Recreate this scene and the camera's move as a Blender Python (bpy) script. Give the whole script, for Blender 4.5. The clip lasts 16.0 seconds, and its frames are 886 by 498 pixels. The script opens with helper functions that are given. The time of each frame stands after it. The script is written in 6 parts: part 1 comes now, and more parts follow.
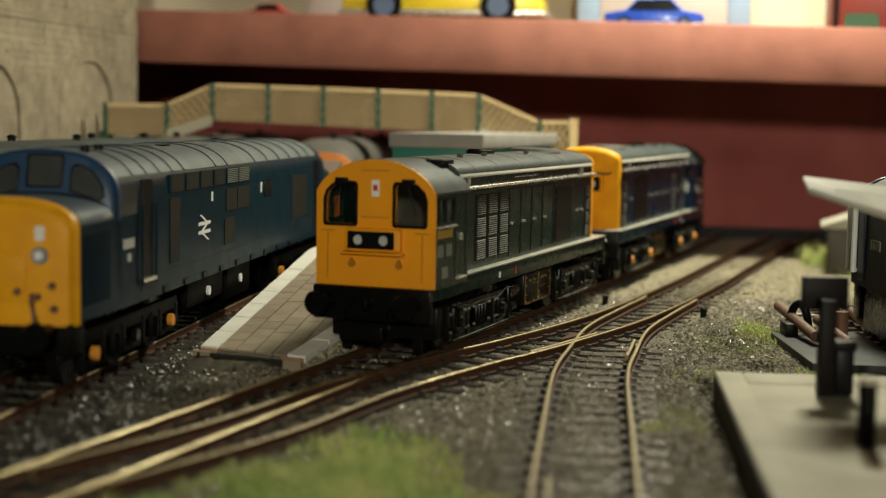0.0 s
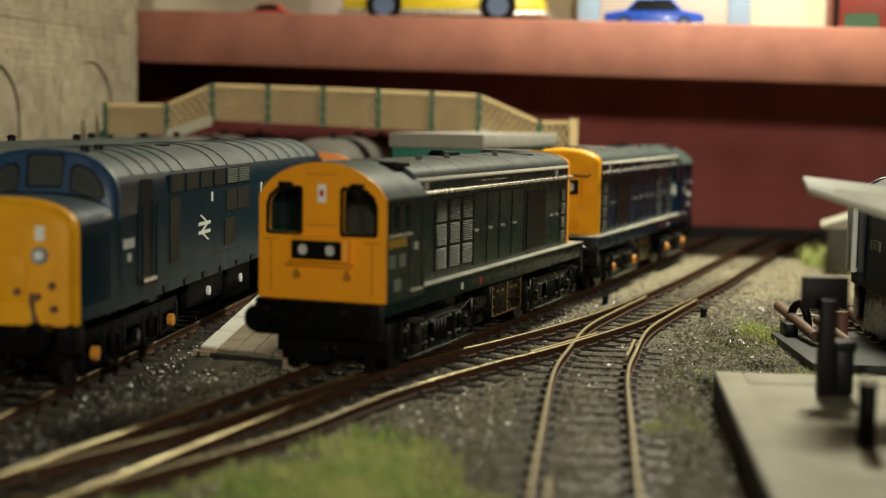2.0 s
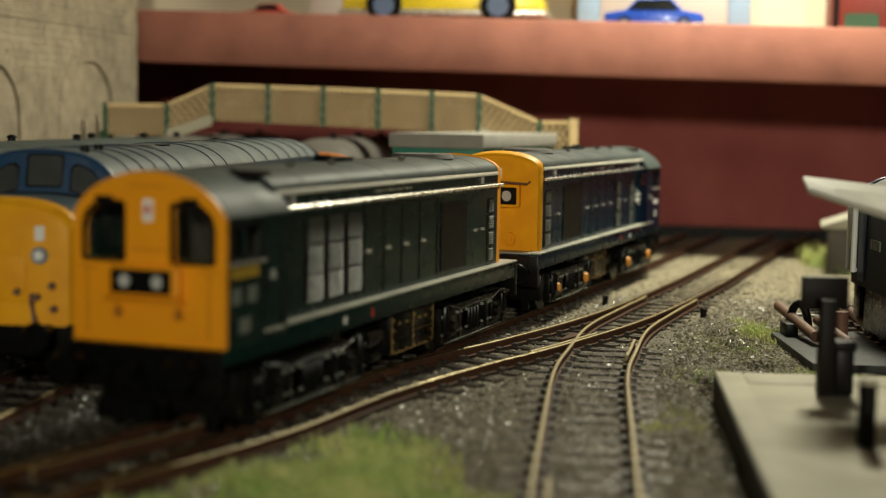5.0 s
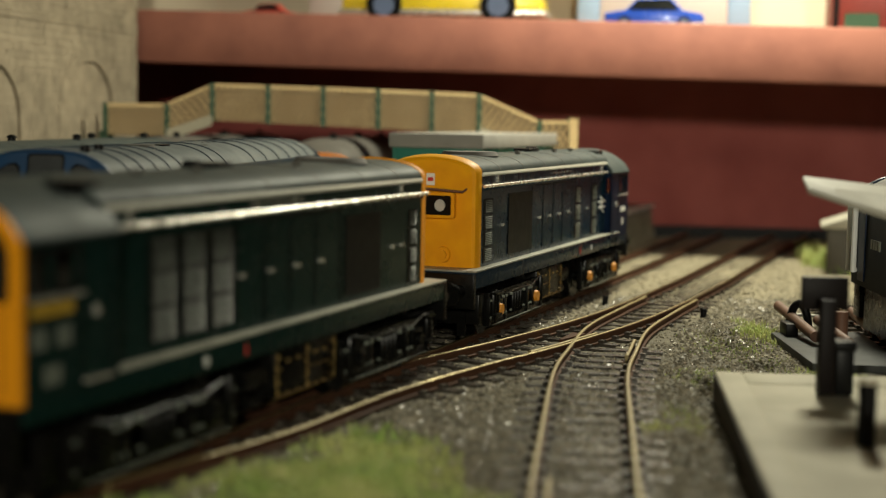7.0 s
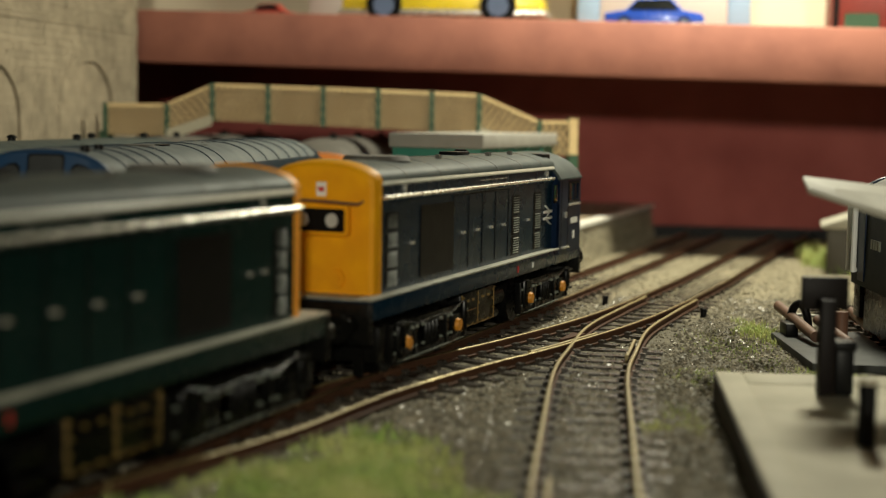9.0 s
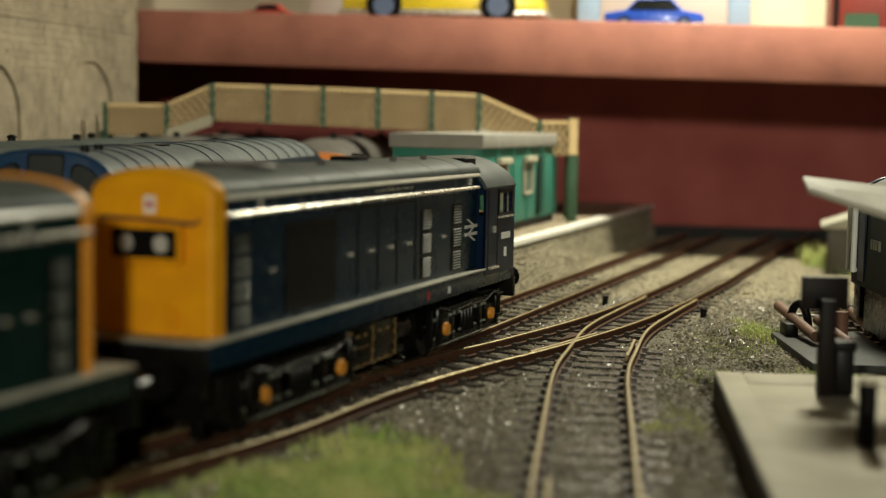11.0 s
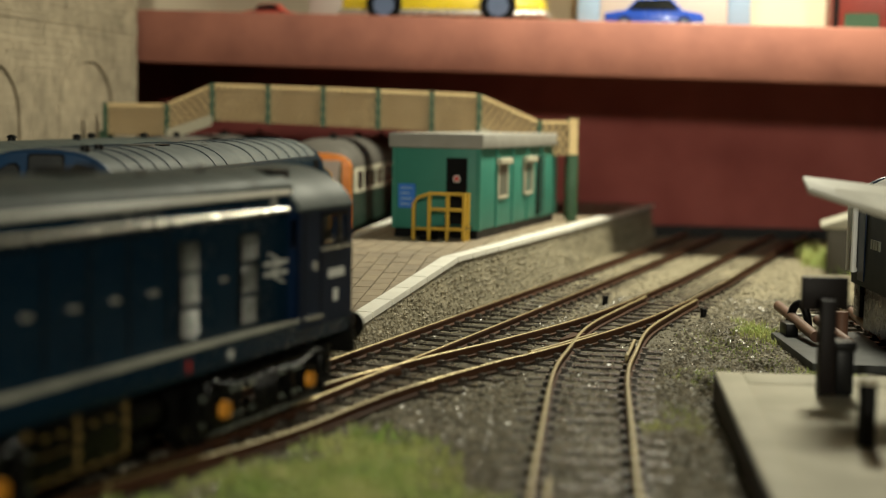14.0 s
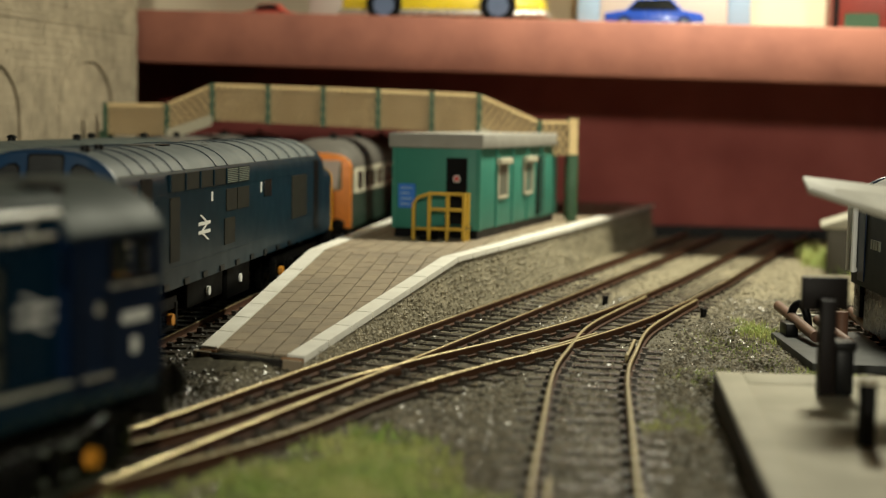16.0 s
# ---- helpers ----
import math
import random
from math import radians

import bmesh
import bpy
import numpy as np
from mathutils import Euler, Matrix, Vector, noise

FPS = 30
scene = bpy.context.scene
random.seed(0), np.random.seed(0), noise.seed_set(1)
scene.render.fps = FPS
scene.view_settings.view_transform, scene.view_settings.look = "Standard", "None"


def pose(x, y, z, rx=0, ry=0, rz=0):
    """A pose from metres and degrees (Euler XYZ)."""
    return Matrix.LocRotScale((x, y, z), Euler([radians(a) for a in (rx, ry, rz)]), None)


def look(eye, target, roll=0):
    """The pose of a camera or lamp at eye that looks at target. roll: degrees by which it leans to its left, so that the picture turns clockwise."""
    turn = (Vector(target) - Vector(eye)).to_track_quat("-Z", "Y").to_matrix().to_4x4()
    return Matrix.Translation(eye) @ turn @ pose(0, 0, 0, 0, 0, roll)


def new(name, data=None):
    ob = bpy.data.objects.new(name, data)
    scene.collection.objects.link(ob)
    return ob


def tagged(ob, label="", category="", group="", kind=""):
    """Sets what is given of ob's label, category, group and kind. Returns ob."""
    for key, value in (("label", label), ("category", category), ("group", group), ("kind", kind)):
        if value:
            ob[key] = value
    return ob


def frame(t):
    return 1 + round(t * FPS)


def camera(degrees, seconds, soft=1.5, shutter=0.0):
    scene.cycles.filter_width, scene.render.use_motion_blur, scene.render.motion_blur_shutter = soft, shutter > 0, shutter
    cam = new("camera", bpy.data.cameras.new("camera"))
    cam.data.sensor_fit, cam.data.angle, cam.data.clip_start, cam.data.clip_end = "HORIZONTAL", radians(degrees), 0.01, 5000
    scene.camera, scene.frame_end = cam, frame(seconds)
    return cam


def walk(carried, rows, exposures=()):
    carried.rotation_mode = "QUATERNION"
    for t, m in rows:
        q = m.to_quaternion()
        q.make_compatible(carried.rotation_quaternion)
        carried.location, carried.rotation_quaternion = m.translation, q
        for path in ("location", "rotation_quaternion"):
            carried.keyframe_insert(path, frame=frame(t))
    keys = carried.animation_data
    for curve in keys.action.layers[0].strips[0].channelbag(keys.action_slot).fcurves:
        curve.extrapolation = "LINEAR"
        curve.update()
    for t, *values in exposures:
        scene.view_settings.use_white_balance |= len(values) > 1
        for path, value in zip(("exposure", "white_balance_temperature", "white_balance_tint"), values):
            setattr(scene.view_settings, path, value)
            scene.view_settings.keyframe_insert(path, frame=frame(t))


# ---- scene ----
from mathutils.geometry import tessellate_polygon

cam = camera(33.9, 16.0, soft=1.2, shutter=0.5)
EYE = (0.0, 0.0, 0.05901)
AIM = (0.0, math.cos(0.089625), 0.05901 - math.sin(0.089625))
walk(cam, [(0.0, look(EYE, AIM, 1.008)), (16.0, look(EYE, AIM, 1.008))], [(0.0, 0.0, 6500, 10), (16.0, 0.0, 6500, 10)])
# shallow focus of a close-up lens
cam.data.dof.use_dof = True
cam.data.dof.focus_distance = 0.41
cam.data.dof.aperture_fstop = 13.2

# ---- world and lamps ----
world = bpy.data.worlds.new("room_dark")
scene.world = world
world.use_nodes = True
world.node_tree.nodes["Background"].inputs[0].default_value = (1.0, 0.85, 0.65, 1)
world.node_tree.nodes["Background"].inputs[1].default_value = 0.004


def area_lamp(name, where, target, size, energy, colour):
    data = bpy.data.lights.new(name, "AREA")
    data.shape, data.size, data.energy, data.color = "DISK", size, energy, colour
    ob = new(name, data)
    ob.matrix_world = look(where, target)
    return ob


area_lamp("lamp_over_layout", (0.137, 0.60, 0.275), (0.10, 0.55, 0.0), 0.06, 1.82, (1.0, 0.97, 0.75))
area_lamp("ceiling_lamp_of_room", (0.05, -1.25, 0.35), (0.05, 0.65, 0.05), 0.10, 10.2, (1.0, 0.955, 0.76))

MM = 0.001


# ---- materials ----
def mat(name, rgb, rough=0.5, metal=0.0, rgb2=None, scale=300.0, mix=0.6, bump=0.0, bscale=1500.0, coat=0.0, island=0.0, spec=0.5):
    """A painted or raw surface: two colours mixed by two sizes of noise, with fine relief."""
    m = bpy.data.materials.new(name)
    m.use_nodes = True
    nt = m.node_tree
    b = nt.nodes["Principled BSDF"]
    b.inputs["Roughness"].default_value, b.inputs["Metallic"].default_value = rough, metal
    b.inputs["Coat Weight"].default_value = coat
    b.inputs["Specular IOR Level"].default_value = spec
    tc = nt.nodes.new("ShaderNodeTexCoord")
    if rgb2 is None:
        rgb2 = tuple(c * 0.72 for c in rgb)
    n1 = nt.nodes.new("ShaderNodeTexNoise")
    n1.inputs["Scale"].default_value, n1.inputs["Detail"].default_value = scale, 6.0
    n2 = nt.nodes.new("ShaderNodeTexNoise")
    n2.inputs["Scale"].default_value, n2.inputs["Detail"].default_value = scale / 7.0, 3.0
    nt.links.new(tc.outputs["Object"], n1.inputs["Vector"])
    nt.links.new(tc.outputs["Object"], n2.inputs["Vector"])
    add = nt.nodes.new("ShaderNodeMath")
    add.operation = "ADD"
    nt.links.new(n1.outputs["Fac"], add.inputs[0])
    nt.links.new(n2.outputs["Fac"], add.inputs[1])
    ramp = nt.nodes.new("ShaderNodeMapRange")
    ramp.inputs["From Min"].default_value, ramp.inputs["From Max"].default_value = 0.75, 1.25
    ramp.inputs["To Min"].default_value, ramp.inputs["To Max"].default_value = 0.0, mix
    nt.links.new(add.outputs[0], ramp.inputs["Value"])
    fac = ramp.outputs[0]
    if island:
        geo = nt.nodes.new("ShaderNodeNewGeometry")
        info = nt.nodes.new("ShaderNodeObjectInfo")
        s = nt.nodes.new("ShaderNodeMath")
        s.operation = "ADD"
        nt.links.new(geo.outputs["Random Per Island"], s.inputs[0])
        nt.links.new(info.outputs["Random"], s.inputs[1])
        fr = nt.nodes.new("ShaderNodeMath")
        fr.operation = "FRACT"
        nt.links.new(s.outputs[0], fr.inputs[0])
        mul = nt.nodes.new("ShaderNodeMath")
        mul.operation = "MULTIPLY_ADD"
        mul.inputs[1].default_value = island
        nt.links.new(fr.outputs[0], mul.inputs[0])
        nt.links.new(fac, mul.inputs[2])
        mul.use_clamp = True
        fac = mul.outputs[0]
    cm = nt.nodes.new("ShaderNodeMix")
    cm.data_type = "RGBA"
    cm.inputs[6].default_value, cm.inputs[7].default_value = (*rgb, 1), (*rgb2, 1)
    nt.links.new(fac, cm.inputs[0])
    nt.links.new(cm.outputs[2], b.inputs["Base Color"])
    rr = nt.nodes.new("ShaderNodeMapRange")
    rr.inputs["To Min"].default_value, rr.inputs["To Max"].default_value = max(0.02, rough - 0.08), min(1.0, rough + 0.12)
    nt.links.new(n1.outputs["Fac"], rr.inputs["Value"])
    nt.links.new(rr.outputs[0], b.inputs["Roughness"])
    if bump:
        n3 = nt.nodes.new("ShaderNodeTexNoise")
        n3.inputs["Scale"].default_value, n3.inputs["Detail"].default_value = bscale, 4.0
        nt.links.new(tc.outputs["Object"], n3.inputs["Vector"])
        bp = nt.nodes.new("ShaderNodeBump")
        bp.inputs["Strength"].default_value, bp.inputs["Distance"].default_value = bump, 0.0006
        nt.links.new(n3.outputs["Fac"], bp.inputs["Height"])
        nt.links.new(bp.outputs[0], b.inputs["Normal"])
    return m


YELLOW = mat("warning_yellow", (0.86, 0.335, 0.006), 0.42, rgb2=(0.74, 0.26, 0.005), scale=120, mix=0.5, bump=0.06)
NOSE_YELLOW = mat("nose_yellow", (0.86, 0.41, 0.006), 0.48, rgb2=(0.66, 0.26, 0.006), scale=150, mix=0.7, bump=0.05, spec=0.2)
GREEN = mat("dark_green_paint", (0.006, 0.024, 0.020), 0.24, rgb2=(0.004, 0.016, 0.014), scale=200, bump=0.02, spec=0.1)
BLUE = mat("rail_blue_paint", (0.004, 0.021, 0.042), 0.24, rgb2=(0.0025, 0.014, 0.028), scale=200, bump=0.02, spec=0.12)
BLUE_CAB = mat("fresh_blue_paint", (0.004, 0.013, 0.038), 0.30, scale=200, spec=0.14)
BLUE37 = mat("weathered_blue_paint", (0.004, 0.020, 0.033), 0.32, rgb2=(0.005, 0.014, 0.021), scale=160, mix=0.7, bump=0.02, spec=0.08)
SEAM = mat("grimy_yellow_seam", (0.42, 0.16, 0.008), 0.5, scale=300)
UNDER37 = mat("sooty_underframe", (0.0025, 0.0025, 0.0022), 0.5, rgb2=(0.005, 0.0045, 0.004), scale=300, mix=0.6, spec=0.04)
RAWWOOD = mat("raw_timber_end", (0.42, 0.23, 0.11), 0.7, scale=200)
ROOFSHEET = mat("weathered_roof_sheet", (0.38, 0.355, 0.28), 0.65, rgb2=(0.26, 0.24, 0.19), scale=80, mix=0.7)
LAMPRING = mat("blue_grey_lamp_ring", (0.20, 0.24, 0.30), 0.4, scale=300)
ROOFRIB = mat("blue_grey_roof_rib", (0.035, 0.050, 0.062), 0.5, scale=200)
ROOF37 = mat("dusty_blue_grey_roof", (0.115, 0.134, 0.136), 0.5, rgb2=(0.072, 0.087, 0.092), scale=110, mix=0.8, bump=0.05, spec=0.2)
GRILLE37 = mat("olive_dust_grille", (0.017, 0.017, 0.012), 0.6, rgb2=(0.010, 0.010, 0.008), scale=160, spec=0.12)
WINDSCREEN = mat("dusty_windscreen", (0.075, 0.08, 0.08), 0.12, rgb2=(0.025, 0.025, 0.025), scale=90, mix=0.8)
ROOFEDGE = mat("pale_roof_edge", (0.58, 0.57, 0.48), 0.32, rgb2=(0.44, 0.43, 0.36), scale=200, mix=0.8)
RAILDULL = mat("dull_rail_head", (0.33, 0.265, 0.115), 0.42, 0.3, rgb2=(0.18, 0.135, 0.06), scale=60, mix=0.8)
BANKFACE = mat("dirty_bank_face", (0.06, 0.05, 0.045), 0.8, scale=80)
TYREHUB = mat("blue_grey_hub", (0.10, 0.14, 0.24), 0.4)
BROW = mat("brow_blue_paint", (0.010, 0.047, 0.115), 0.4, scale=160)
NOSETOP = mat("dusty_blue_nose_top", (0.045, 0.072, 0.088), 0.5, rgb2=(0.026, 0.046, 0.062), scale=120, mix=0.8, spec=0.2)
ROOF = mat("dusty_grey_roof", (0.070, 0.086, 0.082), 0.5, rgb2=(0.040, 0.050, 0.049), scale=120, mix=0.8, bump=0.05, spec=0.09)
ROOF_DARK = mat("dark_grey_roof", (0.105, 0.096, 0.082), 0.7, rgb2=(0.06, 0.055, 0.047), scale=90, mix=0.8)
PLATE = mat("dusty_running_plate", (0.40, 0.395, 0.32), 0.4, rgb2=(0.20, 0.20, 0.165), scale=160, mix=0.9)
BLACK = mat("underframe_black", (0.003, 0.0033, 0.003), 0.26, rgb2=(0.007, 0.006, 0.005), scale=300, mix=0.6, bump=0.02, spec=0.11)
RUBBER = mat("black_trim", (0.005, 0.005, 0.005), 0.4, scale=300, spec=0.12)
GRILLE = mat("silver_grey_louvre", (0.20, 0.22, 0.185), 0.34, rgb2=(0.11, 0.125, 0.105), scale=300)
STEEL = mat("bright_handrail", (0.78, 0.76, 0.68), 0.24, 0.7, scale=300)
DISC = mat("grey_white_disc", (0.50, 0.50, 0.47), 0.5, scale=300)
WHITE = mat("white_transfer", (0.78, 0.78, 0.74), 0.5, scale=300, mix=0.2)
RED = mat("red_mark", (0.55, 0.03, 0.02), 0.5)
BRASSDOT = mat("gold_pipe_fitting", (0.50, 0.34, 0.13), 0.3, 0.8, scale=300)
AXLE = mat("orange_axlebox_cover", (0.66, 0.26, 0.015), 0.5, scale=300)
GLASS = mat("dark_window_glass", (0.012, 0.014, 0.014), 0.08, scale=60, mix=0.3)
GLASS_PALE = mat("dusty_window_glass", (0.16, 0.17, 0.13), 0.15, scale=60, mix=0.5)
RAILTOP = mat("polished_rail_head", (0.46, 0.39, 0.215), 0.33, 1.0, rgb2=(0.21, 0.16, 0.09), scale=60, mix=0.85)
RAILSIDE = mat("rusty_rail_side", (0.062, 0.028, 0.016), 0.7, rgb2=(0.115, 0.055, 0.028), scale=200, bump=0.2, spec=0.12)
SLEEPER = mat("dark_stained_sleeper", (0.020, 0.017, 0.014), 0.27, rgb2=(0.062, 0.053, 0.042), scale=250, mix=0.8, bump=0.3, island=0.3)
BALLAST = mat("ballast_bed", (0.058, 0.051, 0.034), 0.62, rgb2=(0.19, 0.168, 0.114), scale=600, mix=0.9, bump=0.6, bscale=1400, spec=0.1)


def dusty(m, colour):
    """Dry beige dust over the ballast towards the far end of the yard, with a ragged edge."""
    nt = m.node_tree
    b = nt.nodes["Principled BSDF"]
    old = b.inputs["Base Color"].links[0].from_socket
    tc, sep = nt.nodes.new("ShaderNodeTexCoord"), nt.nodes.new("ShaderNodeSeparateXYZ")
    nt.links.new(tc.outputs["Object"], sep.inputs[0])
    no = nt.nodes.new("ShaderNodeTexNoise")
    no.inputs["Scale"].default_value, no.inputs["Detail"].default_value = 22.0, 5.0
    nt.links.new(tc.outputs["Object"], no.inputs["Vector"])
    ad = nt.nodes.new("ShaderNodeMath")
    ad.operation = "MULTIPLY_ADD"
    ad.inputs[1].default_value = 0.22
    nt.links.new(no.outputs["Fac"], ad.inputs[0])
    nt.links.new(sep.outputs["Y"], ad.inputs[2])
    mr = nt.nodes.new("ShaderNodeMapRange")
    mr.inputs["From Min"].default_value, mr.inputs["From Max"].default_value, mr.inputs["To Max"].default_value = 0.52, 0.66, 0.75
    nt.links.new(ad.outputs[0], mr.inputs["Value"])
    mx = nt.nodes.new("ShaderNodeMix")
    mx.data_type = "RGBA"
    mx.inputs[7].default_value = (*colour, 1)
    nt.links.new(mr.outputs[0], mx.inputs[0])
    nt.links.new(old, mx.inputs[6])
    nt.links.new(mx.outputs[2], b.inputs["Base Color"])


def shade_ballast(m):
    """Painted shade: darkens the ballast by the line where engines stand, with a ragged edge."""
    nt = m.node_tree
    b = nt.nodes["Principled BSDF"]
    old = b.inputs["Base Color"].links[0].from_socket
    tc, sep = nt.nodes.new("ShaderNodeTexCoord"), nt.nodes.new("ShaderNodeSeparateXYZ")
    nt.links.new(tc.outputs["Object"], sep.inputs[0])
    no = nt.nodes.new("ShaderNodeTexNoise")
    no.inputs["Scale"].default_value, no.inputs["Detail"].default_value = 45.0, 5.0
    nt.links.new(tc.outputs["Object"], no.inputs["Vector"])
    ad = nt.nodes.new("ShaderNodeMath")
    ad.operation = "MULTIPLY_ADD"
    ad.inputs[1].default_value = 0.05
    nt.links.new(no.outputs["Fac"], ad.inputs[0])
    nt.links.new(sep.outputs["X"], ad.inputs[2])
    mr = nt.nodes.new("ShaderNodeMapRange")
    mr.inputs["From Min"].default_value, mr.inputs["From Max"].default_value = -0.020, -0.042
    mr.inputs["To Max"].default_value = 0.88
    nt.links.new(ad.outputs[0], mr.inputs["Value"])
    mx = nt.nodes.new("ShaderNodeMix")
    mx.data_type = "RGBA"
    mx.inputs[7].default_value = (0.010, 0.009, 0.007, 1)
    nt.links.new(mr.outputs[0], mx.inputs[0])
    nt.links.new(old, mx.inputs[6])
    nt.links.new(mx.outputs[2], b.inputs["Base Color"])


dusty(BALLAST, (0.30, 0.26, 0.175))
shade_ballast(BALLAST)
STONES = mat("ballast_stones", (0.055, 0.048, 0.034), 0.30, rgb2=(0.42, 0.375, 0.28), scale=500, mix=0.3, island=0.75, spec=0.36)
shade_ballast(STONES)
GRASSMAT = mat("static_grass", (0.22, 0.40, 0.065), 0.7, rgb2=(0.60, 0.60, 0.24), scale=70, mix=0.8, island=0.6)
PAVING = mat("paving_slab", (0.34, 0.27, 0.18), 0.55, rgb2=(0.23, 0.185, 0.13), scale=180, mix=0.7, bump=0.15, island=0.45)
JOINT = mat("dark_paving_joint", (0.016, 0.013, 0.010), 0.9, scale=300)
COPING = mat("white_platform_edge", (0.84, 0.82, 0.74), 0.5, rgb2=(0.60, 0.57, 0.49), scale=160, mix=0.6, bump=0.1)
BRICKGREY = mat("grey_brick_face", (0.36, 0.33, 0.25), 0.8, rgb2=(0.17, 0.15, 0.11), scale=420, mix=0.9, bump=0.4)
HUTGREEN = mat("teal_hut_paint", (0.035, 0.20, 0.145), 0.5, rgb2=(0.028, 0.155, 0.115), scale=120, mix=0.5)
HUTROOF = mat("grey_felt_roof", (0.30, 0.285, 0.25), 0.7, rgb2=(0.20, 0.19, 0.165), scale=120)
HANDYELLOW = mat("ochre_handrail", (0.55, 0.34, 0.03), 0.5)
SIGNBLUE = mat("blue_sign", (0.03, 0.17, 0.60), 0.45)
CREAMWOOD = mat("cream_lattice", (0.82, 0.61, 0.31), 0.6, rgb2=(0.60, 0.42, 0.20), scale=150, mix=0.6)
LATTICE = mat("brown_lattice_strip", (0.19, 0.125, 0.06), 0.65, scale=150)
POSTGREEN = mat("dark_green_post", (0.02, 0.075, 0.03), 0.5, scale=200)
REDWOOD = mat("red_stained_board", (0.40, 0.152, 0.104), 0.6, rgb2=(0.22, 0.078, 0.056), scale=60, mix=0.75, bump=0.15, bscale=300)
REDWALL = mat("dark_red_backboard", (0.37, 0.078, 0.062), 0.7, rgb2=(0.21, 0.036, 0.031), scale=34, mix=0.9)
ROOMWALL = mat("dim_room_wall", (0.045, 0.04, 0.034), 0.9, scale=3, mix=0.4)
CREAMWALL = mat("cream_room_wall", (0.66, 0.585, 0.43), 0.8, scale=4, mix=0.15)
STONEWALL = mat("viaduct_stone", (0.37, 0.305, 0.21), 0.85, rgb2=(0.14, 0.115, 0.077), scale=130, mix=0.7, bump=0.5, island=0.10)
STONEDARK = mat("viaduct_mortar", (0.29, 0.24, 0.165), 0.9, scale=150)
CONCRETE = mat("pale_concrete", (0.46, 0.42, 0.295), 0.7, rgb2=(0.30, 0.27, 0.185), scale=70, mix=0.8, bump=0.1)
SHEDCREAM = mat("cream_roof_sheet", (0.45, 0.41, 0.30), 0.6, scale=80, mix=0.4)
# Sign, pipe and pallet colours are darkened to hold the shade falling there.
BROWNSIGN = mat("brown_board", (0.006, 0.0035, 0.003), 0.5, scale=120, spec=0.15)
PIPE = mat("rusty_pipe", (0.19, 0.10, 0.065), 0.5, rgb2=(0.10, 0.05, 0.032), scale=150, mix=0.8, spec=0.25)
GREYBASE = mat("grey_pallet", (0.04, 0.042, 0.04), 0.6, scale=120, spec=0.2)
TOYYELLOW = mat("toy_yellow", (0.80, 0.62, 0.03), 0.25, coat=0.5)
TOYBLUE = mat("toy_blue", (0.02, 0.07, 0.42), 0.25, coat=0.5)
CARTON = mat("white_carton", (0.56, 0.48, 0.43), 0.6, mix=0.15)
CARTONBLUE = mat("pale_blue_carton", (0.28, 0.40, 0.54), 0.6, mix=0.15)
TOYRED = mat("toy_red", (0.48, 0.05, 0.03), 0.35)
DARKRED = mat("dark_red_van", (0.22, 0.03, 0.02), 0.4)
NIGHT = mat("grimy_blue_grey_paint", (0.013, 0.018, 0.022), 0.6, rgb2=(0.008, 0.012, 0.015), scale=120, spec=0.15)
SANDSTONES = mat("dusty_beige_stones", (0.16, 0.14, 0.095), 0.6, rgb2=(0.42, 0.37, 0.26), scale=500, mix=0.3, island=0.75, spec=0.2)
RUBBLE = mat("rubble_slope", (0.13, 0.115, 0.078), 0.9, rgb2=(0.30, 0.265, 0.185), scale=500, mix=0.9, bump=0.8, bscale=1400, spec=0.1)
TOYGREEN = mat("toy_green", (0.01, 0.06, 0.015), 0.4)
ORANGE = mat("orange_end", (0.80, 0.24, 0.02), 0.45)
MAROONDARK = mat("dark_green_coach", (0.018, 0.038, 0.026), 0.4)
def clear_glass(name, tint):
    """Thin window glass that can be seen through."""
    m = bpy.data.materials.new(name)
    m.use_nodes = True
    b = m.node_tree.nodes["Principled BSDF"]
    b.inputs["Base Color"].default_value = (*tint, 1)
    b.inputs["Roughness"].default_value = 0.04
    b.inputs["Transmission Weight"].default_value = 1.0
    b.inputs["IOR"].default_value = 1.35
    return m


CLEAR = clear_glass("smoky_clear_glass", (0.62, 0.60, 0.54))
CABINSIDE = mat("dark_cab_interior", (0.045, 0.042, 0.034), 0.7, scale=200)
COACHCREAM = mat("cream_window_band", (0.55, 0.50, 0.38), 0.5)


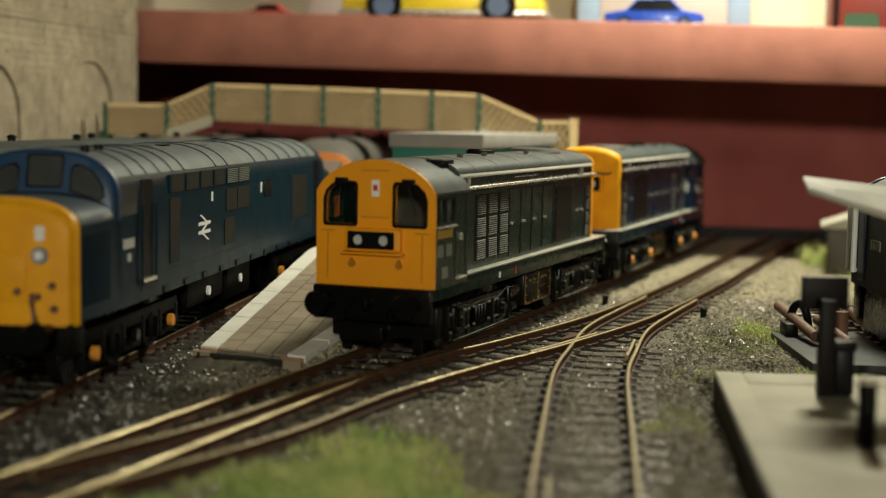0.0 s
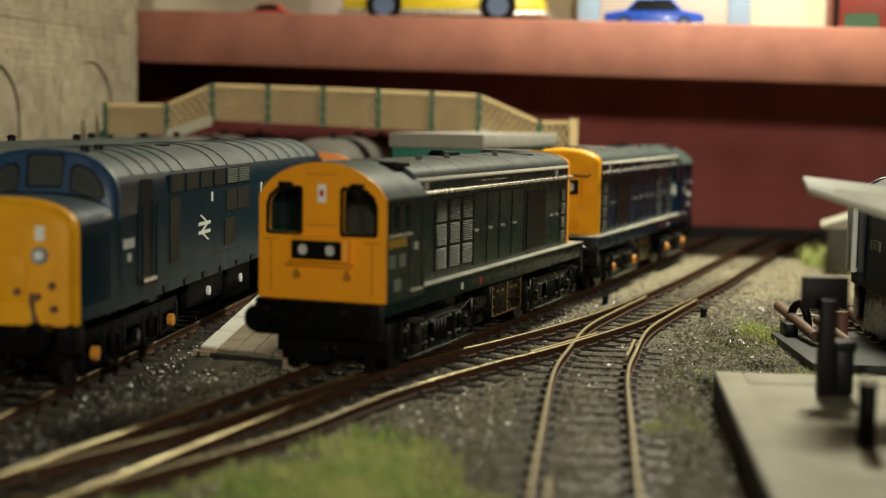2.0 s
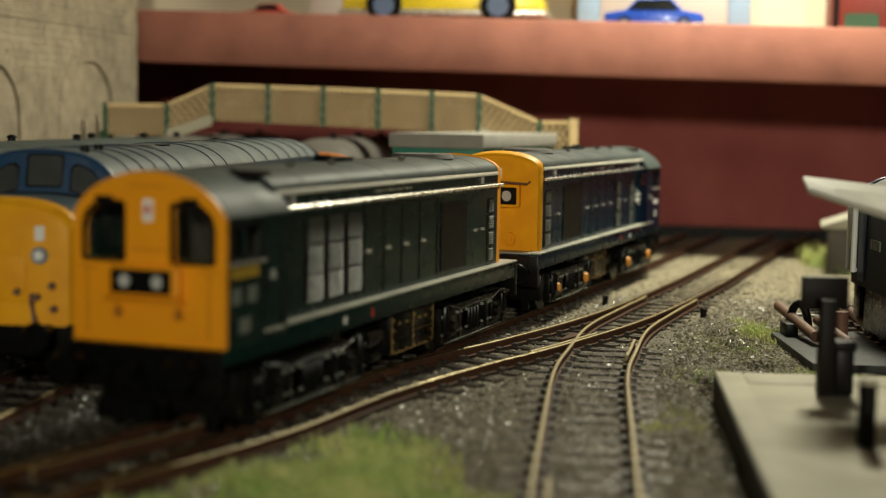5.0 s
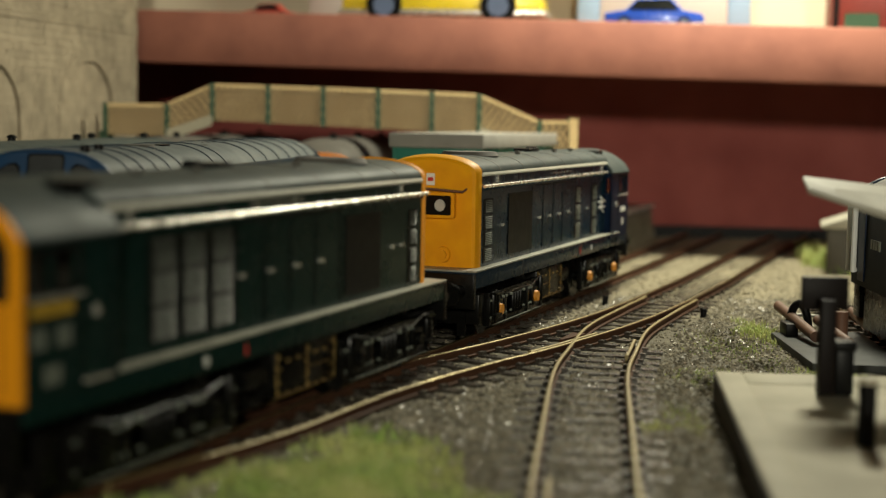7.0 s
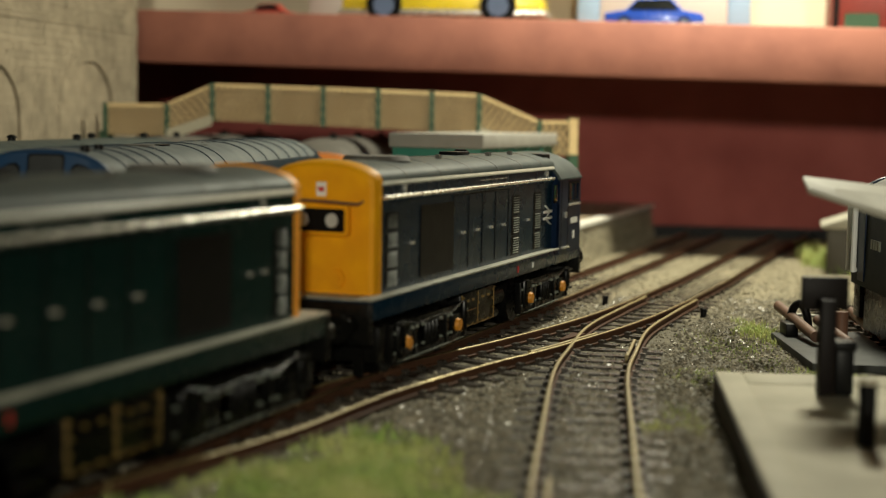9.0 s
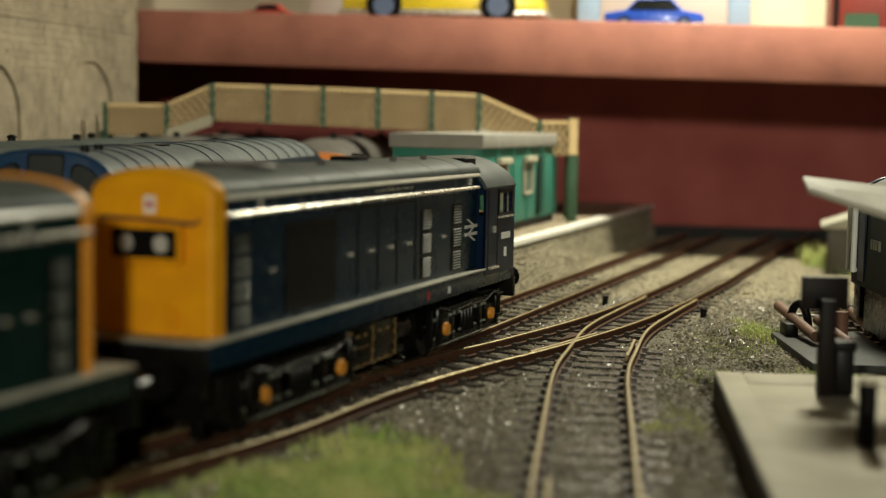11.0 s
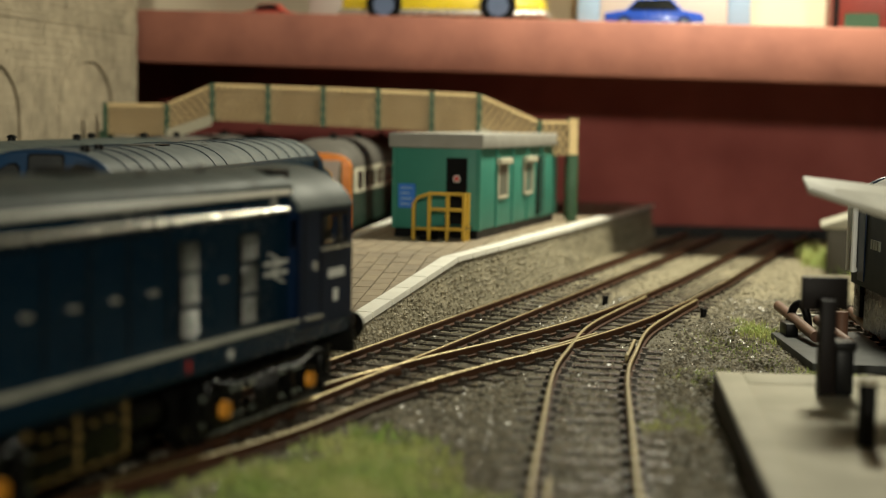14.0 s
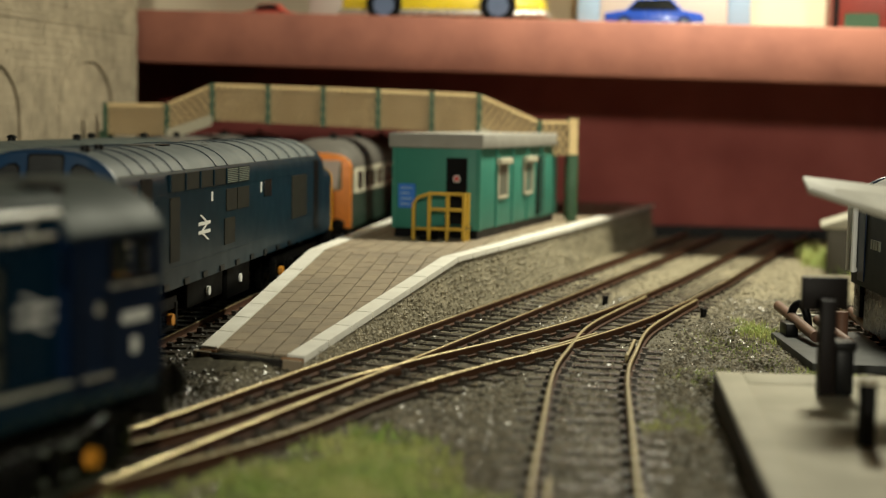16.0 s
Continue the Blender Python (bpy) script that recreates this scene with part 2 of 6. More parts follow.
# ---- mesh helpers, in millimetres ----
class Shape:
    def __init__(self):
        self.v, self.f, self.m, self.cur = [], [], [], 0

    def add(self, verts, faces):
        o = len(self.v)
        self.v += [tuple(p) for p in verts]
        self.f += [tuple(i + o for i in f) for f in faces]
        self.m += [self.cur] * len(faces)
        return self

    def box(self, x0, x1, y0, y1, z0, z1):
        x0, x1, y0, y1, z0, z1 = min(x0, x1), max(x0, x1), min(y0, y1), max(y0, y1), min(z0, z1), max(z0, z1)
        v = [(x, y, z) for x in (x0, x1) for y in (y0, y1) for z in (z0, z1)]
        return self.add(v, [(0, 1, 3, 2), (4, 6, 7, 5), (0, 4, 5, 1), (2, 3, 7, 6), (0, 2, 6, 4), (1, 5, 7, 3)])

    def loft(self, rings, caps=True):
        n, v, f = len(rings[0]), [], []
        for r in rings:
            v += r
        for k in range(len(rings) - 1):
            for i in range(n):
                j = (i + 1) % n
                f.append((k * n + i, k * n + j, (k + 1) * n + j, (k + 1) * n + i))
        if caps:
            f.append(tuple(range(n))[::-1])
            f.append(tuple(range((len(rings) - 1) * n, len(rings) * n)))
        return self.add(v, f)

    def prism(self, poly, axis, a, b):
        def at(p, c):
            return (c, p[0], p[1]) if axis == "x" else (p[0], c, p[1]) if axis == "y" else (p[0], p[1], c)
        return self.loft([[at(p, a) for p in poly], [at(p, b) for p in poly]])

    def plate(self, outer, holes, axis, a, b):
        """A sheet from a to b along the axis, with openings through it."""
        loops = [list(outer)] + [list(h) for h in holes]
        tris = tessellate_polygon([[Vector((q[0], q[1], 0)) for q in lp] for lp in loops])
        flat = [q for lp in loops for q in lp]
        n = len(flat)

        def at(q, c):
            return (c, q[0], q[1]) if axis == "x" else (q[0], c, q[1]) if axis == "y" else (q[0], q[1], c)
        faces = [tuple(f) for f in tris] + [tuple(i + n for i in f)[::-1] for f in tris]
        k = 0
        for lp in loops:
            m = len(lp)
            faces += [(k + i, k + (i + 1) % m, n + k + (i + 1) % m, n + k + i) for i in range(m)]
            k += m
        return self.add([at(q, a) for q in flat] + [at(q, b) for q in flat], faces)

    def tube(self, p0, p1, r, n=10, r1=None):
        p0, p1 = Vector(p0), Vector(p1)
        q = (p1 - p0).to_track_quat("Z", "Y")
        r1 = r if r1 is None else r1
        ring = lambda c, rad: [tuple(c + q @ Vector((rad * math.cos(2 * math.pi * i / n), rad * math.sin(2 * math.pi * i / n), 0))) for i in range(n)]
        return self.loft([ring(p0, r), ring(p1, r1)])

    def path(self, pts, r, n=8):
        pts = [Vector(p) for p in pts]
        rings = []
        for i, p in enumerate(pts):
            d = (pts[min(i + 1, len(pts) - 1)] - pts[max(i - 1, 0)])
            q = d.to_track_quat("Z", "Y")
            rings.append([tuple(p + q @ Vector((r * math.cos(2 * math.pi * k / n), r * math.sin(2 * math.pi * k / n), 0))) for k in range(n)])
        return self.loft(rings)

    def mesh(self, name, mats, bevel=0.0, angle=35):
        me = bpy.data.meshes.new(name)
        me.from_pydata([(x * MM, y * MM, z * MM) for x, y, z in self.v], [], self.f)
        for mm in (mats if isinstance(mats, (list, tuple)) else [mats]):
            me.materials.append(mm)
        me.polygons.foreach_set("material_index", self.m)
        bm = bmesh.new()
        bm.from_mesh(me)
        bmesh.ops.recalc_face_normals(bm, faces=bm.faces)
        if bevel:
            es = [e for e in bm.edges if len(e.link_faces) == 2 and e.calc_face_angle(0) > 0.6]
            bmesh.ops.bevel(bm, geom=es, offset=bevel * MM, segments=2, affect="EDGES", profile=0.5, clamp_overlap=True)
        bm.to_mesh(me)
        bm.free()
        me.polygons.foreach_set("use_smooth", [True] * len(me.polygons))
        me.set_sharp_from_angle(angle=radians(angle))
        return me


def part(name, shape, mats, parent=None, label="", bevel=0.0, angle=35):
    ob = new(name, shape.mesh(name, mats, bevel, angle) if isinstance(shape, Shape) else shape)
    if parent is not None:
        ob.parent = parent
    if label:
        ob["label"] = label
    return ob


def thing(name, label, category, m=None, group="", kind=""):
    ob = new(name)
    ob.empty_display_size = 0.01
    if m is not None:
        ob.matrix_world = m
    return tagged(ob, label, category, group, kind)


def mpose(x, y, z=0.0, rz=0.0, rx=0.0, ry=0.0):
    return pose(x * MM, y * MM, z * MM, rx, ry, rz)


def rrect(a0, a1, b0, b1, r, n=4):
    """A rectangle with rounded corners, as a polygon."""
    out = []
    for cx, cy, s in ((a1 - r, b1 - r, 0), (a0 + r, b1 - r, 90), (a0 + r, b0 + r, 180), (a1 - r, b0 + r, 270)):
        for i in range(n + 1):
            t = radians(s + 90 * i / n)
            out.append((cx + r * math.cos(t), cy + r * math.sin(t)))
    return out


def arch(w, z0, ze, zt, n=14, p=1.0):
    """Body cross-section (y, z): upright sides of half width w from z0 to ze, curved roof to zt."""
    pts = [(w, z0)]
    for i in range(n + 1):
        t = math.pi * i / n
        c = math.cos(t)
        pts.append((w * math.copysign(abs(c) ** p, c), ze + (zt - ze) * math.sin(t) ** 0.95))
    return pts + [(-w, z0)]


def cab_section(w, z0, ze, zt):
    """Cab cross-section (y, z): upright sides, a cornered eave and a low curved roof."""
    half = [(1.0, 0.0), (0.95, 0.18), (0.87, 0.37), (0.76, 0.55), (0.62, 0.72), (0.46, 0.85), (0.30, 0.94), (0.13, 0.99)]
    up = [(w * a, ze + (zt - ze) * b) for a, b in half]
    return [(w, z0)] + up + [(-y, z) for y, z in up[::-1]] + [(-w, z0)]


# ---- the ground of the layout ----
A0, CURVE = radians(249.51), -0.0371e-3


def line1(s, off=0.0):
    """The platform line: point s mm along it, off mm to its near side, and its heading."""
    x = 0.50 + math.cos(A0) * s - math.sin(A0) * CURVE * s * s / 2
    y = 400 + math.sin(A0) * s + math.cos(A0) * CURVE * s * s / 2
    h = A0 + CURVE * s
    return x - math.sin(h) * off, y + math.cos(h) * off, h


def smooth_line(pts, step=4.0):
    """Catmull-Rom through a few plan points, resampled evenly: [(x, y, heading)]."""
    P = [np.array(p, float) for p in pts]
    P = [2 * P[0] - P[1]] + P + [2 * P[-1] - P[-2]]
    fine = []
    for i in range(1, len(P) - 2):
        for t in np.linspace(0, 1, 30, endpoint=False):
            a, b, c, d = P[i - 1], P[i], P[i + 1], P[i + 2]
            fine.append(0.5 * (2 * b + (c - a) * t + (2 * a - 5 * b + 4 * c - d) * t * t + (3 * b - a - 3 * c + d) * t ** 3))
    fine.append(P[-2])
    fine = np.array(fine)
    dist = np.concatenate([[0], np.cumsum(np.linalg.norm(np.diff(fine, axis=0), axis=1))])
    s = np.arange(0, dist[-1], step)
    x, y = np.interp(s, dist, fine[:, 0]), np.interp(s, dist, fine[:, 1])
    h = np.arctan2(np.gradient(y), np.gradient(x))
    return list(zip(x, y, h))


LINE1 = [line1(s) for s in range(-423, 300, 4)][::-1]
LINE1 = [(x, y, h - math.pi) for x, y, h in LINE1]
LINE2 = smooth_line([(-60.5, 233.4), (-37.3, 271.4), (-17.6, 315.8), (2.6, 351.2), (26, 388), (56, 443.7), (92.6, 531.8), (124, 617), (159.2, 711), (195.5, 802)])
LINE3 = smooth_line([(15, 120), (19, 175), (23, 224.5), (28.2, 275), (35.2, 338), (42, 375), (51, 416), (65, 456), (78, 490)])
U37 = (0.1167, 0.9932)
LINE4 = smooth_line([(-78.7 + U37[0] * s, 412.8 + U37[1] * s) for s in (-180, -60, 60, 180, 370)])
LINE5 = smooth_line([(-140 + U37[0] * s, 420 + U37[1] * s) for s in (-150, -60, 60, 180, 300)])

GROUND_Z = -3.9


def near_lines(X, Y):
    """Distance in mm from each plan point to the nearest line's centre."""
    d = np.full(X.shape, 1e9)
    for ln in (LINE1, LINE2, LINE3, LINE4):
        for x, y, _ in ln[::2]:
            d = np.minimum(d, (X - x) ** 2 + (Y - y) ** 2)
    return np.sqrt(d)


def hash_noise(X, Y, cell, seed):
    rng = np.random.RandomState(seed)
    g = rng.rand(256, 256)
    u, v = X / cell, Y / cell
    i, j = np.floor(u).astype(int), np.floor(v).astype(int)
    a, b = u - i, v - j
    a, b = a * a * (3 - 2 * a), b * b * (3 - 2 * b)
    q = lambda m, n: g[m % 256, n % 256]
    return (q(i, j) * (1 - a) + q(i + 1, j) * a) * (1 - b) + (q(i, j + 1) * (1 - a) + q(i + 1, j + 1) * a) * b


def height(X, Y):
    d = near_lines(X, Y)
    bed = np.clip((26 - d) / 10, 0, 1)
    z = GROUND_Z + 0.78 * bed
    q = np.clip(((X + 60.6) * 27.1 - (Y - 363.7) * 13.7) / 922.1, 0, 1)
    foot = np.hypot(X - (-60.6 + 27.1 * q), Y - (363.7 - 13.7 * q))
    z = z + 2.7 * np.exp(-(foot / 9.0) ** 2) * (1 - bed)
    z = z + (hash_noise(X, Y, 18, 1) - 0.5) * 1.0 * (1 - bed) + (hash_noise(X, Y, 3.1, 2) - 0.5) * 0.45 + (hash_noise(X, Y, 1.3, 3) - 0.5) * 0.45
    return z


def grid_mesh(name, x0, x1, y0, y1, step, material):
    xs, ys = np.arange(x0, x1 + step, step), np.arange(y0, y1 + step, step)
    X, Y = np.meshgrid(xs, ys)
    Z = height(X, Y)
    n, m = len(xs), len(ys)
    co = np.stack([X, Y, Z], -1).reshape(-1, 3) * MM
    idx = np.arange(n * m).reshape(m, n)
    q = np.stack([idx[:-1, :-1], idx[:-1, 1:], idx[1:, 1:], idx[1:, :-1]], -1).reshape(-1, 4)
    me = bpy.data.meshes.new(name)
    me.from_pydata(co.tolist(), [], q.tolist())
    me.materials.append(material)
    me.polygons.foreach_set("use_smooth", [True] * len(me.polygons))
    return me


ground = tagged(new("ground", grid_mesh("ground", -230, 260, 80, 846, 1.5, BALLAST)), "grey-brown ballasted ground of the model layout", "ground", kind="structure")
sh = Shape().box(-420, 460, -60, 862, -24, -6.5)
tagged(part("baseboard", sh, BROWNSIGN), "dark wooden baseboard under the layout", "baseboard", kind="structure")


# ---- lines: rails and sleepers ----
RAIL = [(-0.95, -2.5), (0.95, -2.5), (0.95, -2.15), (0.3, -1.9), (0.3, -0.9), (0.5, -0.75), (0.5, -0.24), (0.40, -0.08), (0.2, 0.0), (-0.2, 0.0), (-0.40, -0.08), (-0.5, -0.24), (-0.5, -0.75), (-0.3, -0.9), (-0.3, -1.9), (-0.95, -2.15)]


def sweep_rail(line, off):
    s = Shape()
    rings = [[(x - math.sin(h) * (off + p), y + math.cos(h) * (off + p), z) for p, z in RAIL] for x, y, h in line]
    s.loft(rings)
    n = len(RAIL)
    for i in range(len(s.m) - 2):
        s.m[i] = 0 if (i % n) in (6, 7, 8, 9, 10) else 1
    return s


def sleeper_mesh():
    s = Shape().box(-1.6, 1.6, -15, 15, -4.2, -2.42)
    for o in (-8.7, 8.7):
        for e in (-1.45, 1.45):
            s.box(-1.1, 1.1, o + e - 0.75, o + e + 0.75, -2.5, -1.55)
    return s.mesh("sleeper", SLEEPER)


SLEEPER_MESH = sleeper_mesh()


def lay(label, line, rails, every=2.35, skip=None):
    t = thing("railway_line", label, "railway line", kind="structure")
    for off, a, b in rails:
        dull = b == 27 or line is LINE3
        part("rail", sweep_rail(line[a:b], off), [RAILDULL if dull else RAILTOP, RAILSIDE], t, "dull brown rail" if dull else "worn brassy rail with rusty sides", angle=50)
    k, rng = 0.0, random.Random(5)
    while k < len(line) - 1:
        x, y, h = line[int(k)]
        x2, y2, _ = line[int(k) + 1]
        f = k - int(k)
        px_, py_ = x + (x2 - x) * f, y + (y2 - y) * f
        if (skip is None or not skip(px_, py_)) and py_ < 790:
            ob = part("sleeper", SLEEPER_MESH, None, t)
            ob.matrix_world = mpose(px_, py_, rng.uniform(-0.12, 0.05) - ((0.42 - 0.22 * min(1.0, max(0.0, (py_ - 300) / 60))) if line is LINE3 else min(0.6, max(0.0, (py_ - 450) / 250))), math.degrees(h) + rng.uniform(-1.5, 1.5))
        k += every
    return t


def close_to(line, dist):
    pts = np.array([(x, y) for x, y, _ in line])
    return lambda x, y: bool((np.hypot(pts[:, 0] - x, pts[:, 1] - y) < dist).any())


def clip(line, y0, y1):
    return [p for p in line if y0 <= p[1] <= y1]


n1, n2, n3 = len(LINE1), len(LINE2), len(LINE3)
lay("rusty single line beside the platform with dark sleepers", LINE1, [(-8.7, 0, n1), (8.7, 0, n1)])
lay("crossover line curving between two sidings", LINE2, [(-8.7, 26, n2), (8.7, 26, n2), (-8.7, 0, 27), (8.7, 0, 27)], skip=close_to(LINE1, 13))
lay("curved siding joining at a turnout", LINE3, [(-8.7, 0, n3), (8.7, 0, n3)], skip=close_to(LINE2, 13))
lay("line in shade behind the platform", LINE4, [(-8.7, 0, len(LINE4)), (8.7, 0, len(LINE4))])
lay("far line under the parked coach", LINE5, [(-8.7, 0, len(LINE5)), (8.7, 0, len(LINE5))])

fit = thing("turnout_fittings", "check rails and crossing castings of the turnouts", "turnout", kind="structure")
for ln, off, y0, y1 in ((LINE2, 7.0, 372, 408), (LINE3, 7.0, 366, 396), (LINE3, -6.0, 150, 236)):
    part("check_rail", sweep_rail([(x, y, h) for x, y, h in clip(ln, y0, y1)], -off), [RAILDULL, RAILSIDE], fit, "short rusty check rail", angle=50)
for x, y, a in ((-14.5, 338, 60), (35.5, 398, 64)):
    g = Shape().prism([(-7, -0.5), (7, -2.0), (7, 2.0), (-7, 0.5)], "z", -2.3, -0.25)
    part("crossing_vee", g, [RAILSIDE], fit, "rusty crossing casting", bevel=0.15).matrix_world = mpose(x, y, 0, a)

# ---- the platform ----
PZ = 14.5
L0, R0 = Vector((-60.6, 363.7, 0.6)), Vector((-33.5, 350.0, 0.6))
L1, R1 = Vector((-44.3, 484.5, PZ)), Vector((4.5, 467.0, PZ))
L2, R2 = Vector((-21.5, 649.5, PZ)), Vector((53, 609, PZ))
L3, R3 = Vector((-3, 807, PZ)), Vector((113.5, 793, PZ))
platform = thing("platform", "paved station platform with white edges and a ramp down", "platform", kind="structure")
s = Shape()
low = lambda p: (p.x, p.y, -6.0)
seq = [(L0, R0), (L1, R1), (L2, R2), (L3, R3)]
drop = Vector((0, 0, 1.0))
s.loft([[tuple(l - drop), tuple(r - drop), low(r), low(l)] for l, r in seq])
part("platform_body", s, BRICKGREY, platform, "weathered grey brick platform side", angle=20)
s = Shape()
for (la, ra), (lb, rb) in zip(seq[:-1], seq[1:]):
    s.add([tuple(p + Vector((0, 0, -0.45))) for p in (la, ra, rb, lb)], [(0, 1, 2, 3)])
part("joint_bed", s, JOINT, platform)
for f0, f1 in ((0.0, 0.17), (0.80, 1.0)):
    a, b = L0.lerp(R0, f0), L0.lerp(R0, f1)
    nn = Vector((-0.451, -0.892, 0)) * 0.7
    ra = [a + nn, b + nn, b - nn, a - nn]
    part("ramp_end", Shape().loft([[(p.x, p.y, -4.2) for p in ra], [(p.x, p.y, 0.05) for p in ra]]), RAWWOOD, platform, "raw cut timber end of the ramp", bevel=0.15)


def slab_piece(name, quad, material, gap, thick=0.55, lift=0.0):
    """One laid piece: quad of plan corners with a gap taken off all round and a worn top edge."""
    c = sum(quad, Vector()) / 4
    q = []
    for p in quad:
        d = p - c
        q.append(c + d * max(0.0, 1 - gap / max(d.length, 1e-6)))
    top = [p + (c - p).normalized() * 0.10 + Vector((0, 0, lift)) for p in q]
    s = Shape()
    s.add([tuple(p - Vector((0, 0, thick))) for p in q] + [tuple(p + Vector((0, 0, lift - 0.09))) for p in q] + [tuple(p) for p in top],
          [(0, 1, 5, 4), (1, 2, 6, 5), (2, 3, 7, 6), (3, 0, 4, 7), (4, 5, 9, 8), (5, 6, 10, 9), (6, 7, 11, 10), (7, 4, 8, 11), (8, 9, 10, 11)])
    return part(name, s, material, platform)


def area_of(poly):
    return abs(sum(a[0] * b[1] - b[0] * a[1] for a, b in zip(poly, poly[1:] + poly[:1]))) / 2


def cut(poly, limit):
    """The part of a plan polygon inside a convex outline that runs anticlockwise."""
    for c, e in zip(limit, limit[1:] + limit[:1]):
        side = lambda q: (e[0] - c[0]) * (q[1] - c[1]) - (e[1] - c[1]) * (q[0] - c[0])
        out = []
        for p, q in zip(poly, poly[1:] + poly[:1]):
            sp, sq = side(p), side(q)
            if sp >= 0:
                out.append(p)
            if (sp >= 0) != (sq >= 0):
                f = sp / (sp - sq)
                out.append((p[0] + (q[0] - p[0]) * f, p[1] + (q[1] - p[1]) * f))
        poly = out
        if len(poly) < 3:
            return []
    return poly


def strip(la, ra, lb, rb, rows, cols, edge, wide):
    """Paving between two edge lines: white coping blocks along both and slabs between."""
    rng = random.Random(rows * 7 + cols)
    blocks = max(4, round(rows * 0.5))
    for i in range(blocks):
        v0, v1 = i / blocks, (i + 1) / blocks
        w0, w1 = ((la.lerp(lb, v)).lerp(ra.lerp(rb, v), 1) - la.lerp(lb, v) for v in (v0, v1))
        e0, e1 = edge / w0.length, edge / w1.length
        for a0, b0, a1, b1 in ((-0.012, e0, -0.012, e1), (1 - e0, 1.012, 1 - e1, 1.012)):
            at_ = lambda u, v: (la.lerp(lb, v)).lerp(ra.lerp(rb, v), u)
            slab_piece("coping_block", [at_(a0, v0), at_(b0, v0), at_(b1, v1), at_(a1, v1)], COPING, 0.3, 1.6, 0.12 + rng.uniform(-0.06, 0.06))
    # slabs of one size laid along the far edge and cut where they meet the copings
    def inset(v, e):
        a, b = la.lerp(lb, v), ra.lerp(rb, v)
        w = (b - a).length
        return a.lerp(b, e / w), b.lerp(a, e / w)
    (a0, b0), (a1, b1) = inset(0.0, edge), inset(1.0, edge)
    limit = [(p.x, p.y) for p in (a0, b0, b1, a1)]
    U = Vector((a1.x - a0.x, a1.y - a0.y)).normalized()
    N = Vector((U.y, -U.x))
    gap_to = lambda q, c, e: abs((e.x - c.x) * (q[1] - c.y) - (e.y - c.y) * (q[0] - c.x)) / math.hypot(e.x - c.x, e.y - c.y)

    def level(q):
        d0, d1 = gap_to(q, la, ra), gap_to(q, lb, rb)
        return la.z + (lb.z - la.z) * d0 / (d0 + d1)
    length = (a1 - a0).length / rows
    for j in range(cols):
        for i in range(-6, rows + 4):
            s0 = (i + 0.5 * (j % 2)) * length
            quad = [(s0 + 0.2, j * wide + 0.2), (s0 + length - 0.2, j * wide + 0.2), (s0 + length - 0.2, (j + 1) * wide - 0.2), (s0 + 0.2, (j + 1) * wide - 0.2)]
            poly = cut([(a0.x + U.x * s + N.x * w, a0.y + U.y * s + N.y * w) for s, w in quad], limit)
            if len(poly) < 3 or area_of(poly) < 1.5:
                continue
            lift = rng.uniform(-0.07, 0.07)
            s = Shape().loft([[(x, y, level((x, y)) + k) for x, y in poly] for k in (-0.6, lift)])
            part("paving_slab", s, PAVING, platform)


def platform_paving():
    strip(L0, R0, L1, R1, 16, 10, 4.9, 5.2)
    strip(L1, R1, L2, R2, 19, 13, 4.6, 6.2)
    strip(L2, R2, L3, R3, 12, 12, 3.8, 10.5)


s = Shape().prism([(-61.5, 364.2), (-34.2, 350.4), (-34.2, 348.6), (-61.5, 362.0)], "z", -5.0, -0.6)
part("ramp_end_board", s, JOINT, platform, "dark end of the ramp")
for x, y in ((-60.0, 362.6), (-36.0, 350.6)):
    part("ramp_foot", Shape().prism([(x - 2.2, y + 1.2), (x + 2.4, y - 1.2), (x + 2.0, y - 2.4), (x - 2.6, y)], "z", -5, -0.3), PAVING, platform, "bare card foot of the ramp")



